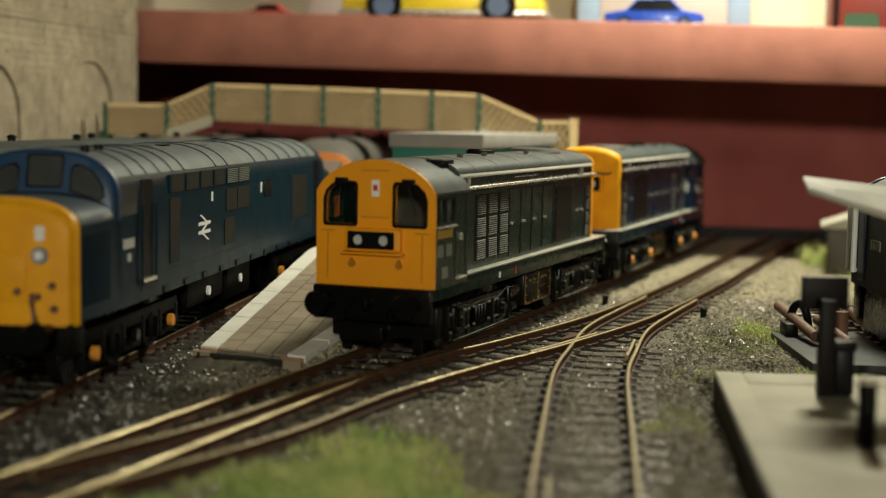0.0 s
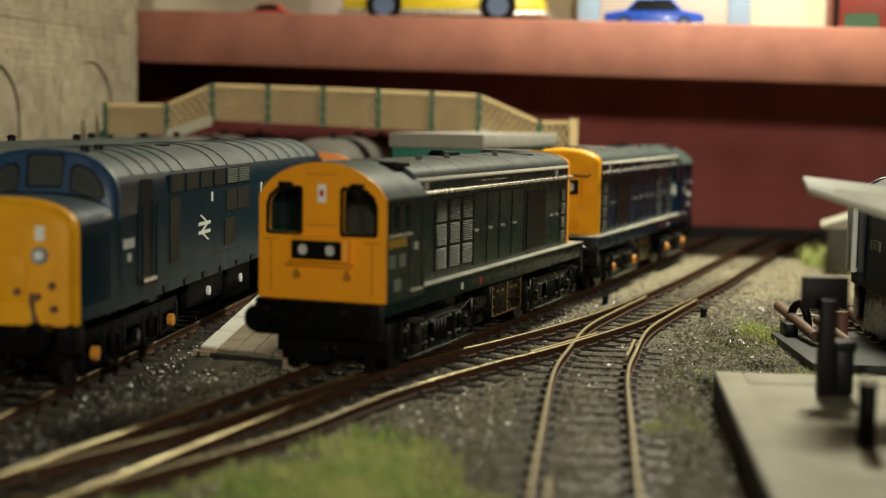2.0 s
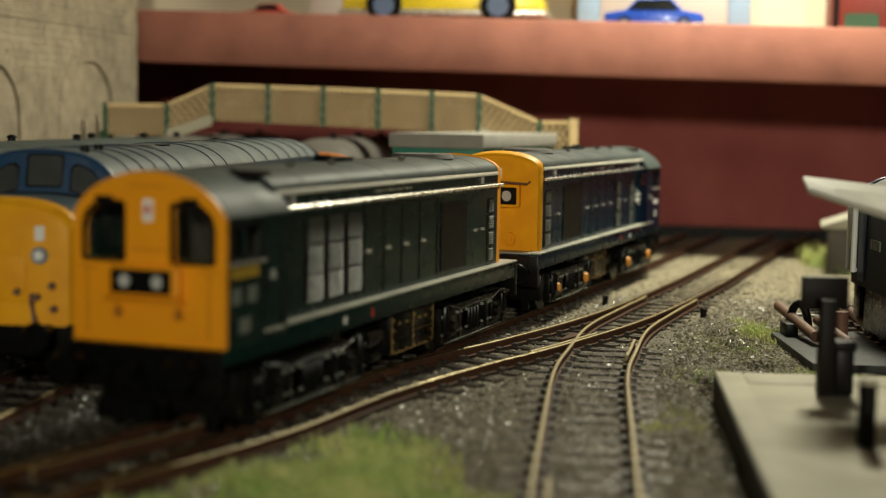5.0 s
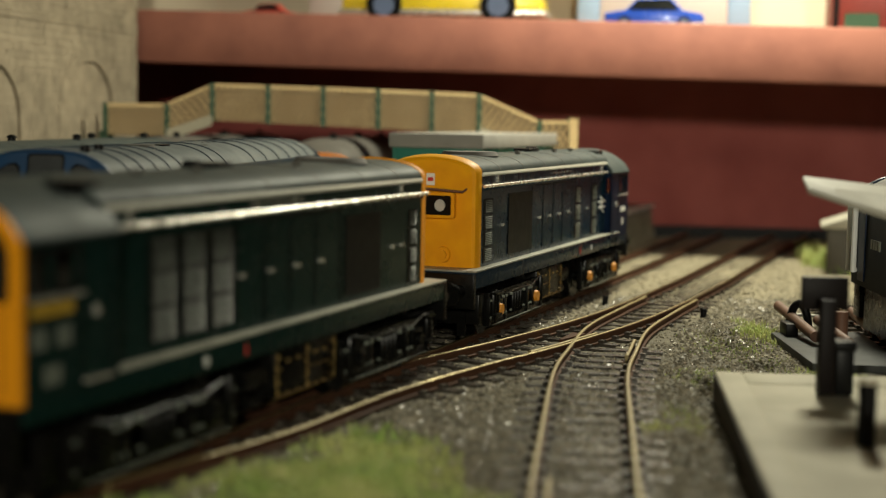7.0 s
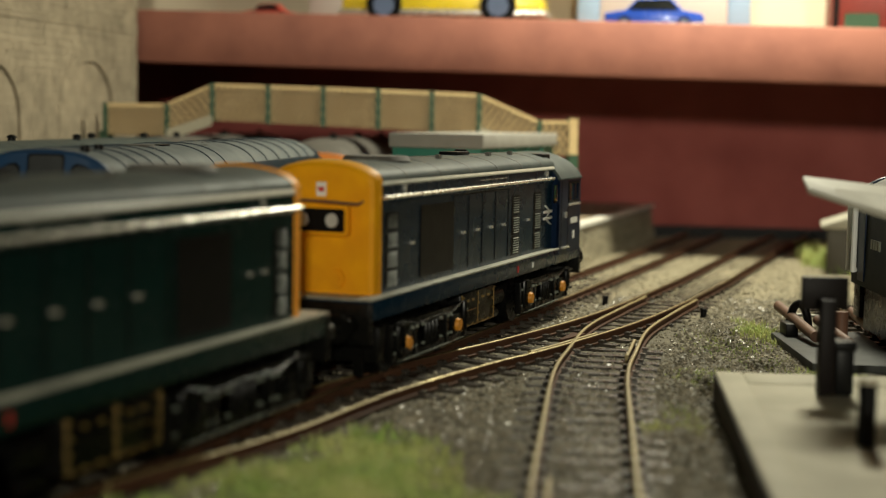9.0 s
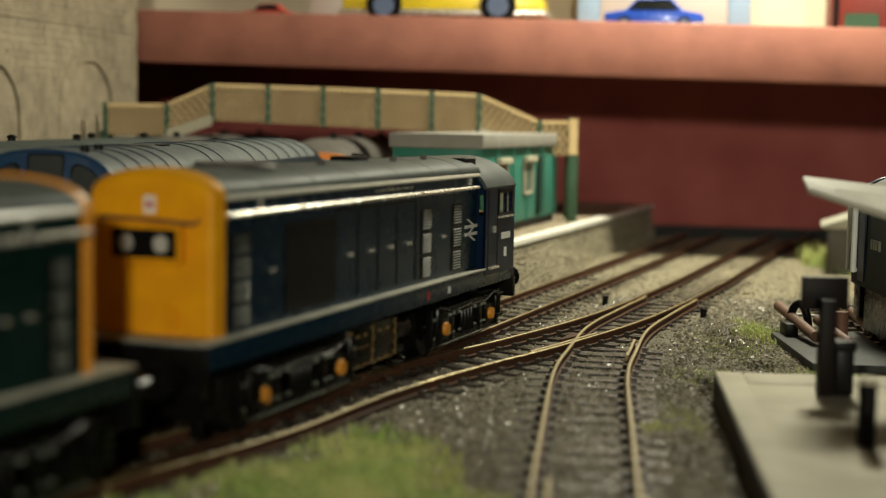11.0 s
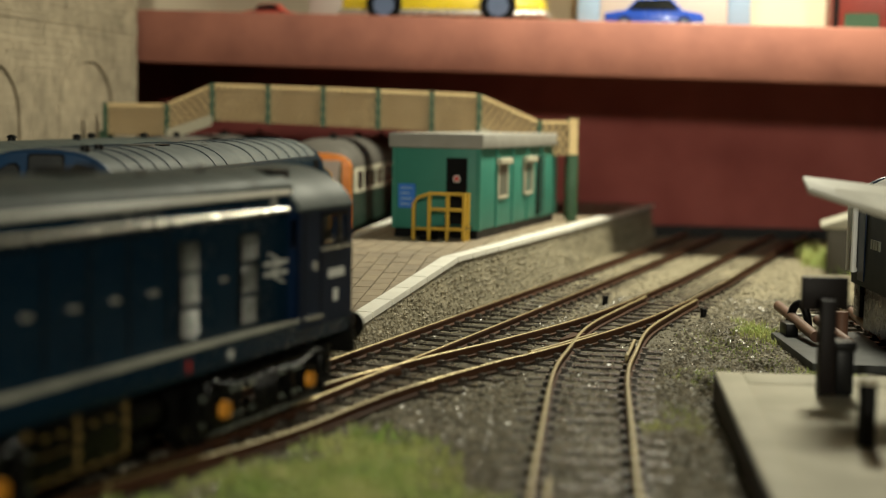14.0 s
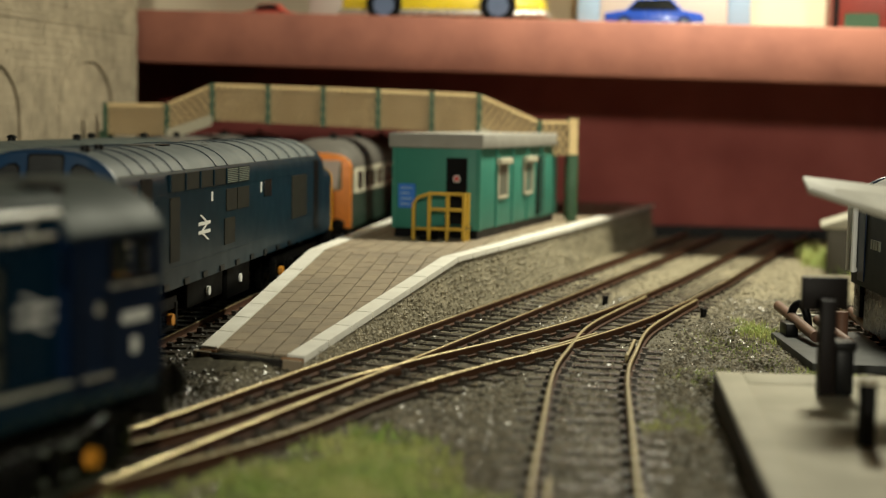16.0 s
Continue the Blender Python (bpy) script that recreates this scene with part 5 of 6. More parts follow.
# ---- coaches ----
def coach(label, x, y, length, end_mat, body_mat, band_mat, roof_mat, vents, windows=True):
    h = math.degrees(math.atan2(-U37[1], -U37[0]))
    t = thing("railway_coach", label, "railway coach", mpose(x, y, 0, h))
    L = length / 2
    part("body", Shape().prism(arch(17.4, 12.0, 37.8, 38.2, 8), "x", -L, L), body_mat, t)
    dome = lambda x, w, k: [(x, w, 37.5)] + [(x, w * math.copysign(abs(math.cos(math.pi * i / 20)) ** 0.75, math.cos(math.pi * i / 20)), 38 + k * math.sin(math.pi * i / 20)) for i in range(21)] + [(x, -w, 37.5)]
    part("roof", Shape().loft([dome(-L - 0.5, 17.6, 11.6), dome(L - 26, 17.6, 11.6), dome(L - 16, 17.6, 11.1), dome(L - 7, 17.5, 9.0), dome(L - 0.6, 17.2, 5.8)]), roof_mat, t, angle=30)
    e = part("coach_end", Shape().prism(arch(17.5, 12.0, 38, 43.6, 16, 0.6), "x", L - 1.0, L + 0.6), end_mat, t, "flat painted coach end", bevel=0.4)
    for y0, y1 in ((-13, -5), (-3.8, 3.8), (5, 13)):
        w = part("end_window", Shape().prism(rrect(y0, y1, 28, 40, 1.0), "x", L + 0.4, L + 0.9), GLASS_PALE, e)
    part("end_panel", Shape().prism([(-9, 40.5), (-8, 30), (-3, 27), (6, 26), (11.0, 29), (12.2, 40.5)], "x", L + 0.5, L + 1.1), CARTON, e, "pale panel on the end")
    for sy in (1, -1):
        Y = lambda a, b: (min(sy * a, sy * b), max(sy * a, sy * b))
        if windows:
            part("window_band", Shape().box(-L + 4, L - 6, *Y(17.2, 17.6), 26.5, 37.2), band_mat, t)
            n = int((length - 16) / 17)
            for k in range(n):
                x0 = L - 14 - k * 17
                part("side_window", Shape().prism(rrect(x0 - 12, x0, 28, 35.6, 0.9), "y", *Y(17.4, 17.8)), GLASS, t)
        part("solebar", Shape().box(-L, L, *Y(14, 15.4), 9.2, 12.2), BLACK, t)
        buffer(t, L, sy * 11.4, 1, 2.8, 13.6)
    for k in range(vents):
        xx = L - 24 - k * (length - 36) / max(1, vents - 1)
        part("roof_vent", Shape().tube((xx, (-1) ** k * 4, 48.6), (xx, (-1) ** k * 4, 50.6), 1.5, 10, 1.1).tube((xx, (-1) ** k * 4, 50.4), (xx, (-1) ** k * 4, 51.4), 1.9, 12, 0.9), RUBBER, t)
    for xc in (L - 30, -L + 30):
        b = part("bogie", Shape().box(xc - 22, xc + 22, -14.5, 14.5, 5, 9.5), BLACK, t, bevel=0.4)
        for k in (-15, 15):
            s = Shape().tube((xc + k, -13, 6.2), (xc + k, 13, 6.2), 1.0, 8)
            for sy in (1, -1):
                s.tube((xc + k, 7.6 * sy, 6.2), (xc + k, 10.4 * sy, 6.2), 6.2, 22)
            part("wheelset", s, BLACK, b)
    return t


coach("railcar with an orange end, cream window band and dusty roof", -78.7 + U37[0] * 286, 412.8 + U37[1] * 286, 164, ORANGE, MAROONDARK, COACHCREAM, ROOF_DARK, 5)
narrow(bpy.data.objects["railway_coach"], 0.91, 0.0)
coach("parked coach with a weathered pale grey roof", -140 + U37[0] * 40, 420 + U37[1] * 40, 250, BLUE37, BLUE37, COACHCREAM, ROOF, 7)
coach("parked coach with a dark sooty roof", -140 + U37[0] * 262, 420 + U37[1] * 262, 180, MAROONDARK, MAROONDARK, COACHCREAM, ROOF_DARK, 5)


# ---- platform hut ----
def hut():
    t = thing("platform_hut", "teal green prefabricated platform hut with a grey flat roof", "hut", mpose(12.8, 535, PZ, -18.0))
    W, D, Hh = 33.5, 118.0, 33.5
    part("plinth", Shape().box(-W + 0.6, -0.6, 0.6, D - 0.6, 0, 4.2), RUBBER, t)
    part("wall", Shape().box(-W, 0, 0, D, 3.4, Hh), HUTGREEN, t, bevel=0.25)
    part("roof", Shape().box(-W - 1.6, 1.8, -1.6, D + 1.6, Hh, Hh + 5.4), HUTROOF, t, "grey felt roof slab", bevel=0.5)
    for y in (0.2, 23, 46, 69, 92, 117):
        part("batten", Shape().box(-0.1, 0.7, y - 0.7, y + 0.7, 3.4, Hh), HUTGREEN, t)
    for x in (-W + 0.4, -0.5):
        part("batten", Shape().box(x - 0.6, x + 0.6, -0.7, 0.1, 3.4, Hh), HUTGREEN, t)
    for y in (24, 63):
        w = part("window", Shape().box(-0.2, 0.5, y, y + 13, 15.0, 28.5), RUBBER, t)
        part("frame", Shape().box(0.2, 0.9, y - 0.8, y + 13.8, 14.0, 15.2).box(0.2, 0.9, y - 0.8, y + 0.5, 14, 28.5).box(0.2, 0.9, y + 12.5, y + 13.8, 14, 28.5), SHEDCREAM, w)
        part("pane", Shape().box(0.3, 0.62, y + 0.6, y + 12.4, 15.2, 28), GLASS_PALE, w)
        part("hood", Shape().box(0.2, 2.4, y - 1.8, y + 14.8, 27.2, 29.6), SHEDCREAM, w, bevel=0.3)
    part("door", Shape().box(-0.2, 0.5, 84, 96, 4.5, 29.5), GLASS, t, "dark side door")
    d = part("door", Shape().box(-12.5, -4.5, -0.5, 0.2, 5.2, 30.0), RUBBER, t, "black end door with a small red sign")
    part("sign", Shape().tube((-8.4, -0.5, 22.4), (-8.4, -0.85, 22.4), 1.35, 18), WHITE, d)
    part("sign_mark", Shape().tube((-8.4, -0.8, 22.4), (-8.4, -1.0, 22.4), 1.0, 16), RED, d)
    n = part("notice", Shape().box(-31.2, -24.6, -0.7, 0.1, 11.0, 20.0), SIGNBLUE, t, "blue notice board with white bars")
    for k in range(4):
        part("text_bar", Shape().box(-30.2, -25.8 - (k % 2), -0.85, -0.6, 18.2 - k * 2.0, 18.7 - k * 2.0), CARTONBLUE, n)
    st = thing("hut_steps", "ochre handrails and landing before the hut door", "steps", mpose(12.8, 535, PZ, -18.0))
    part("landing", Shape().box(-15, -2, -10.5, -1.0, 4.0, 5.0), RUBBER, st, bevel=0.2)
    for k in range(3):
        part("tread", Shape().box(-19.5 + k * 1.6, -15.2 + k * 0.1, -10.0, -1.5, 0.0 + k * 1.3, 1.1 + k * 1.3), RUBBER, st)
    for x in (-21.5, -15.5, -8.5, -2.2):
        z1 = 17.5 if x > -17 else 13.8
        part("post", Shape().box(x - 0.55, x + 0.55, -11.2, -10.1, 0, z1), HANDYELLOW, st)
    for z in (17.2, 11.5, 4.4):
        part("rail", Shape().box(-16.0, -1.7, -11.1, -10.2, z - 0.55, z + 0.55), HANDYELLOW, st)
    part("rail", Shape().path([(-21.5, -10.6, 13.8), (-19.8, -10.6, 15.6), (-15.5, -10.6, 17.2)], 0.55, 8), HANDYELLOW, st)
    part("rail", Shape().tube((-21.5, -10.6, 4.2), (-15.5, -10.6, 4.2), 0.5, 8), HANDYELLOW, st)
    for y in (-6,):
        part("post", Shape().box(-2.7, -1.6, y - 0.5, y + 0.5, 0, 17.5), HANDYELLOW, st)


hut()


# ---- footbridge ----
def footbridge():
    t = thing("footbridge", "cream lattice footbridge with dark green posts", "footbridge")
    Y0, Y1 = 642.0, 656.0
    top = [(-149.5, 62.4), (-122.5, 62.6), (-102.5, 71.8), (-78.0, 71.4), (-53.8, 71.0), (-29.6, 70.5), (-6.0, 69.9), (14.8, 69.3), (41.5, 58.0), (56.5, 58.2)]
    bot = [(-149.5, 49.4), (-122.5, 49.4), (-102.5, 56.4), (-78.0, 55.6), (-53.8, 54.8), (-29.6, 54.0), (-6.0, 53.2), (14.8, 52.4), (41.5, 43.6), (56.5, 43.6)]
    for y in (Y0, Y1):
        for k in range(len(top) - 1):
            (xa, za), (xb, zb) = top[k], top[k + 1]
            ba, bb = bot[k][1], bot[k + 1][1]
            p = part("parapet_panel", Shape().prism([(xa, ba), (xb, bb), (xb, zb), (xa, za)], "y", y, y + 0.7), CREAMWOOD, t, "cream lattice parapet panel")
            if y == Y0:
                s = Shape()
                nn = max(3, int((xb - xa) / 2.6))
                for sgn in (1, -1):
                    for i in range(-3, nn + 3):
                        x0 = xa + (xb - xa) * i / nn
                        x1 = x0 + sgn * 9.0
                        u0, u1 = (x0 - xa) / (xb - xa), (x1 - xa) / (xb - xa)
                        lo = lambda u: ba + (bb - ba) * u
                        hi = lambda u: za + (zb - za) * u
                        pts = []
                        for f in (0, 1):
                            u = u0 + (u1 - u0) * f
                            pts.append((u, f))
                        # clip to the panel
                        fa, fb = 0.0, 1.0
                        du = u1 - u0
                        for lim in (0.0, 1.0):
                            f = (lim - u0) / du
                            if (du > 0) == (lim == 0.0):
                                fa = max(fa, f)
                            else:
                                fb = min(fb, f)
                        if fb - fa < 0.08:
                            continue
                        P = lambda f: (xa + (xb - xa) * (u0 + du * f), lo(u0 + du * f) + (hi(u0 + du * f) - lo(u0 + du * f)) * f)
                        (ax, az), (bx, bz) = P(fa), P(fb)
                        s.prism([(ax - 0.42, az), (ax + 0.42, az), (bx + 0.42, bz), (bx - 0.42, bz)], "y", y - 0.3 - 0.1 * (sgn > 0), y - 0.02)
                if s.v:
                    part("lattice", s, LATTICE, p)["kind"] = "stuff"
                part("handrail", Shape().prism([(xa, za - 0.8), (xb, zb - 0.8), (xb, zb + 0.8), (xa, za + 0.8)], "y", y - 0.7, y + 1.2), CREAMWOOD, t)
        for (x, z), (_, b) in list(zip(top, bot))[:-1]:
            part("post", Shape().box(x - 1.05, x + 1.05, y - 1.0, y + 0.2, b - 0.5, z + 0.9), POSTGREEN, t)
    for k in range(len(top) - 1):
        (xa, ba), (xb, bb) = bot[k], bot[k + 1]
        part("deck", Shape().prism([(xa, ba + 0.2), (xb, bb + 0.2), (xb, bb + 1.6), (xa, ba + 1.6)], "y", Y0 + 0.7, Y1), BROWNSIGN, t)
    for y in (Y0, Y1):
        part("column", Shape().box(54.6, 58.4, y - 1.2, y + 1.6, 44, 60.0), CREAMWOOD if y == Y0 else POSTGREEN, t, "ochre newel post")
        part("leg", Shape().box(54.4, 58.8, y - 1.0, y + 1.2, PZ - 0.6, 44), POSTGREEN, t, bevel=0.3)
        part("leg", Shape().box(-152.0, -149.0, y - 1.0, y + 1.2, -5, 51), POSTGREEN, t, bevel=0.3)
    part("stringer", Shape().prism([(14.8, 50.4), (15.6, 55.6), (42.4, 46.4), (41.5, 41.6)], "y", Y0 - 1.3, Y0 - 0.5), SHEDCREAM, t, "pale stair stringer")
    part("stringer", Shape().prism([(-122.5, 47.0), (-122.5, 52.0), (-102.5, 59.0), (-102.5, 54.2)], "y", Y0 - 1.3, Y0 - 0.5), SHEDCREAM, t, "pale stair stringer")
    part("cross_brace", Shape().box(47, 49, Y1 - 2, Y1, PZ - 0.5, 46), BROWNSIGN, t)


footbridge()


# ---- the loading bank and its fittings ----
bank = thing("concrete_bank", "pale concrete loading bank with a kerb strip", "platform", kind="structure")
BKZ = 3.0
part("bank_body", Shape().prism([(63.2, 325.4), (50.2, 205), (46, 150), (112, 150), (112, 321)], "z", -6, BKZ - 0.25), CONCRETE, bank, bevel=0.3)
part("kerb_strip", Shape().prism([(62.2, 326.0), (49.2, 205), (45.2, 150), (50.6, 150), (54.8, 205), (68.0, 325.6)], "z", -4, BKZ), CONCRETE, bank, bevel=0.25)
part("kerb_strip", Shape().prism([(68.4, 325.6), (66.8, 312), (112, 308.5), (112, 322)], "z", -4, BKZ - 0.05), CONCRETE, bank, bevel=0.25)


# Sheet over the bank side: dirt, plus shade put into its dark colour.
part("bank_face", Shape().prism([(62.0, 326.3), (48.9, 205), (44.9, 150), (45.15, 150), (49.15, 205), (62.15, 326.0)], "z", -5, BKZ - 0.7), BANKFACE, bank, "dirty bank face with shade painted in")


def sign_post():
    t = thing("sign_board", "dark brown board on a stout post beside black lockers", "sign", mpose(83.0, 300, BKZ))
    part("post", Shape().box(-4.4, -1.2, -1.6, 1.6, 0, 20), BROWNSIGN, t, bevel=0.2)
    part("board", Shape().box(-7.2, 2.6, 4.0, 5.6, 17.2, 24.2), BROWNSIGN, t, "dark brown board", bevel=0.2)
    part("arm", Shape().box(-3.4, -2.2, 1.4, 4.2, 18.2, 19.6), BROWNSIGN, t)
    part("locker", Shape().box(-0.9, 2.8, -1.6, 2.6, 0, 9.4), RUBBER, t, bevel=0.3)
    part("locker_top", Shape().box(-1.2, 3.2, -1.9, 2.9, 9.4, 11.4), RUBBER, t, bevel=0.2)


sign_post()


def bollard(x, y, hgt, r, m):
    t = thing("bollard", "black round bollard with a pale cap", "bollard", mpose(x, y, BKZ), group="bollards")
    part("shaft", Shape().tube((0, 0, 0), (0, 0, hgt - 1.0), r, 18), RUBBER, t)
    part("cap", Shape().tube((0, 0, hgt - 1.0), (0, 0, hgt), r * 1.12, 18, r * 0.8), m, t, "pale worn cap")
    return t


bollard(75.0, 252, 12.0, 1.6, SHEDCREAM)
tagged(part("red_drum", Shape().tube((76.5, 232, BKZ), (76.5, 232, BKZ + 9), 3.0, 20).tube((76.5, 232, BKZ + 8.6), (76.5, 232, BKZ + 9.6), 3.2, 20, 2.8), TOYRED), "dull red drum standing on the concrete", "drum")


def pipe_pallet():
    t = thing("pipe_load", "rusty pipes, a black hose and a drum on a grey pallet", "pipe stack")
    part("pallet", Shape().prism([(96, 420), (94.6, 366), (119, 363), (123, 424)], "z", -3.6, -1.4), GREYBASE, t, bevel=0.3)
    for a, b, r in (((101.6, 436, 4.4), (102.9, 396, 1.0), 1.5), ((108.3, 416, 3.0), (110.2, 389, 0.6), 1.35), ((123.6, 436, 3.2), (122.6, 410, 1.0), 1.35)):
        part("pipe", Shape().tube(a, b, r, 16).tube(b, (b[0], b[1] - 0.3, b[2]), r * 1.04, 16), PIPE, t, "rusty brown pipe")
    part("cross_pipe", Shape().tube((101.5, 424, 3.6), (113, 421, 3.2), 0.5, 10), STEEL, t)
    part("hose", Shape().path([(101.5 + 2.6 * (1 - math.cos(a / 10 * math.pi)), 422 - a * 0.3, -1.0 + 8.2 * math.sin(a / 10 * math.pi)) for a in range(11)], 1.2, 10), RUBBER, t, "black curved hose")
    part("drum", Shape().tube((112.9, 407.9, -1.4), (112.9, 407.9, 6.6), 2.0, 18).tube((112.9, 407.9, 1.2), (112.9, 407.9, 1.7), 2.12, 18).tube((112.9, 407.9, 4), (112.9, 407.9, 4.5), 2.12, 18), PIPE, t, "reddish-brown drum")
    part("crate", Shape().box(98.5, 102, 412, 420, -1.5, 2.2).box(103, 105.4, 388, 393, -1.5, 2.6), RUBBER, t, bevel=0.3)


pipe_pallet()


LINE6 = [(132.3 + 0.035 * (y - 300), float(y), math.pi / 2 - 0.035) for y in range(120, 500, 4)]
lay("siding under the parked locomotive by the bank", LINE6, [(-8.7, 0, len(LINE6)), (8.7, 0, len(LINE6))])


def right_loco():
    t = thing("diesel_locomotive", "dark blue parked locomotive with white handrails by the cab", "locomotive", mpose(132.6, 308, 0, 88.0))
    hood = [(17.0, 36.0), (16.2, 38.0), (14.5, 39.9), (10.5, 42.9), (6.0, 45.2), (0.0, 46.4)]
    sect = hood + [(-a, b) for a, b in hood[-2::-1]]
    part("body", Shape().prism([(17.0, 13.5)] + [(a * 0.985, b - 0.25) for a, b in sect] + [(-17.0, 13.5)], "x", -110, 115), NIGHT, t, angle=30)
    part("roof", Shape().prism([(a * 1.01, b + 0.1) for a, b in sect[1:-1]] + [(a * 0.97, b - 0.5) for a, b in sect[-2:0:-1]], "x", -110.3, 113), ROOF_DARK, t, "dark grey roof", angle=30)
    part("roof_edge", Shape().tube((-110, 15.9, 38.3), (113, 15.9, 38.3), 0.3, 8), DISC, t, "pale rain strip")
    part("cab_end", Shape().prism(arch(16.4, 13.5, 35.5, 45.5, 16, 0.9), "x", 115, 117), BLUE_CAB, t, bevel=0.5)
    part("tank", Shape().box(-30, 20, -15, 15, 4, 13), BLACK, t, bevel=0.5)
    for x in (113.5, 108.0):
        part("handrail", Shape().tube((x, 18.2, 17), (x, 18.2, 37), 0.85, 10).box(x - 0.4, x + 0.4, 16.8, 18.3, 35.4, 36.4).box(x - 0.4, x + 0.4, 16.8, 18.3, 17.2, 18.2), WHITE, t, "white vertical handrail")
    part("cab_door", Shape().prism(rrect(100.0, 107.0, 15, 38, 0.5), "y", 16.9, 17.3), BLUE_CAB, t, "bright blue cab door")
    for x in (98, 71, 44, -50, -77, -104):
        s = Shape().tube((x, -13, 6.8), (x, 13, 6.8), 1, 8)
        for sy in (1, -1):
            s.tube((x, 7.6 * sy, 6.8), (x, 10.4 * sy, 6.8), 6.8, 22)
        part("wheelset", s, BLACK, t)
    for sy in (1, -1):
        for xc in (71, -77):
            part("side_frame", Shape().box(xc - 36, xc + 36, min(13 * sy, 15 * sy), max(13 * sy, 15 * sy), 0.8, 13.4), BLACK, t, bevel=0.4)
        nb = Shape()
        for k in range(4):
            nb.box(92 - k * 2.6, 93.8 - k * 2.6, min(16.8 * sy, 17.2 * sy), max(16.8 * sy, 17.2 * sy), 25, 27.6)
        part("number_bar", nb, GRILLE, t)
        buffer(t, 117, sy * 11.4, 1, 3.0, 13.8)
    part("buffer_beam", Shape().box(110, 117, -15.5, 15.5, 3.5, 14.5), BLACK, t, bevel=0.4)


right_loco()


def awning():
    t = thing("station_awning", "cream sheet awning on slim black columns", "awning")
    A, B, C, D = (80.0, 325, 46.4), (75.0, 300, 44.9), (101, 300, 36.6), (108, 325, 43.6)
    up = lambda p, h: (p[0], p[1], p[2] + h)
    part("roof_sheet", Shape().loft([[A, B, C, D], [up(A, 1.3), up(B, 1.3), up(C, 1.3), up(D, 1.3)]]), ROOFSHEET, t, "cream painted roof sheet", bevel=0.5)
    for x, y in ((105, 320), (99, 304)):
        part("column", Shape().tube((x, y, BKZ - 0.3), (x, y, 38.4 + (y - 304) * 0.27), 1.2, 12), RUBBER, t)


awning()


def shed():
    t = thing("lineside_shed", "small grey-green lineside shed with a cream roof", "shed", mpose(166, 610, -4, -14))
    part("wall", Shape().box(-4, 30, 0, 30, 0, 21), ROOF_DARK, t, bevel=0.3)
    part("roof", Shape().prism([(-7, 19.6), (34, 19.6), (34, 21), (13, 28), (-7, 21)], "y", -3, 33), ROOFSHEET, t, bevel=0.5)


shed()
for x, y in ((83.8, 462), (55.6, 492)):
    t = thing("point_motor_peg", "small black ground peg beside the rails", "ground peg", mpose(x, y, -3.8), group="ground pegs")
    part("peg", Shape().tube((0, 0, -0.5), (0, 0, 3.2), 1.1, 14, 1.0).tube((0, 0, 3.0), (0, 0, 3.6), 1.3, 14, 1.0), RUBBER, t)
bollard(50.5, 195, 8, 1.4, RUBBER).location.z = -0.004
bollard(12.0, 214, 4.5, 1.4, RUBBER).location.z = -0.004


# ---- things on the shelf ----
def shelf_z(x):
    return beam_z(x) + 0.3


def toy_car(label, x, y, length, wb, wr, paint, wheels_mat, roof_mat):
    t = thing("toy_car", label, "toy car", mpose(x, y, shelf_z(x), -9.0))
    a, b, w = -length / 2, length / 2, length * 0.2
    k = length / 100
    poly = [(a, 5 * k), (a + 1 * k, 16 * k), (a + 22 * k, 19 * k), (a + 32 * k, 30 * k), (b - 34 * k, 31 * k), (b - 22 * k, 19 * k), (b - 2 * k, 15 * k), (b, 5 * k)]
    part("body", Shape().prism(poly, "y", -w, w), paint, t, bevel=1.6 * k)
    part("glasshouse", Shape().prism([(a + 25 * k, 19.5 * k), (a + 33 * k, 28.5 * k), (b - 35 * k, 29.5 * k), (b - 26 * k, 19.5 * k)], "y", -w - 0.3, w + 0.3), roof_mat, t)
    part("bumper", Shape().box(a - 1.2 * k, b + 1.2 * k, -w - 0.5, w + 0.5, 4 * k, 7 * k), STEEL, t, bevel=0.6 * k)
    for x0 in (-wb / 2, wb / 2):
        for sy in (-1, 1):
            q = part("wheel", Shape().tube((x0, sy * (w - 3 * k), wr), (x0, sy * (w + 1.2 * k), wr), wr, 24), wheels_mat, t)
            part("hub", Shape().tube((x0, sy * (w + 1.0 * k), wr), (x0, sy * (w + 1.7 * k), wr), wr * 0.6, 18), TYREHUB, q)
    return t


toy_car("bright yellow toy car on the shelf", 0, 706, 96, 54, 8.4, TOYYELLOW, RUBBER, GLASS)
toy_car("glossy blue toy car before a carton", 96, 680, 46, 27, 3.0, TOYBLUE, RUBBER, GLASS)
toy_car("small red toy car on the shelf", -86, 716, 26, 14, 2.2, TOYRED, RUBBER, GLASS)
t = thing("display_carton", "pale carton with light blue side strips", "carton", mpose(103, 700, shelf_z(103), -9))
part("panel", Shape().box(-30, 30, 0, 14, 0.2, 60), CARTON, t, bevel=0.4)
for x in (-35.5, 35.5):
    part("side_strip", Shape().box(x - 5.3, x + 5.3, -0.4, 14, 0.2, 60), CARTONBLUE, t, bevel=0.4)
t = thing("white_carton", "plain white carton standing on the shelf", "carton", mpose(-54, 730, shelf_z(-54), -9))
part("panel", Shape().box(-15, 16, 0, 22, 0.2, 55), CARTON, t, bevel=0.4)
t = thing("red_toy_van", "dark red toy van with a green side panel", "toy", mpose(191, 655, shelf_z(191), -9))
part("body", Shape().box(-19, 24, 0, 30, 0.4, 45), DARKRED, t, bevel=1.0)
part("side_panel", Shape().prism(rrect(-13.5, 1.5, 0.9, 9.4, 1.6), "y", -0.8, 0.2), TOYGREEN, t, "dark green side panel")
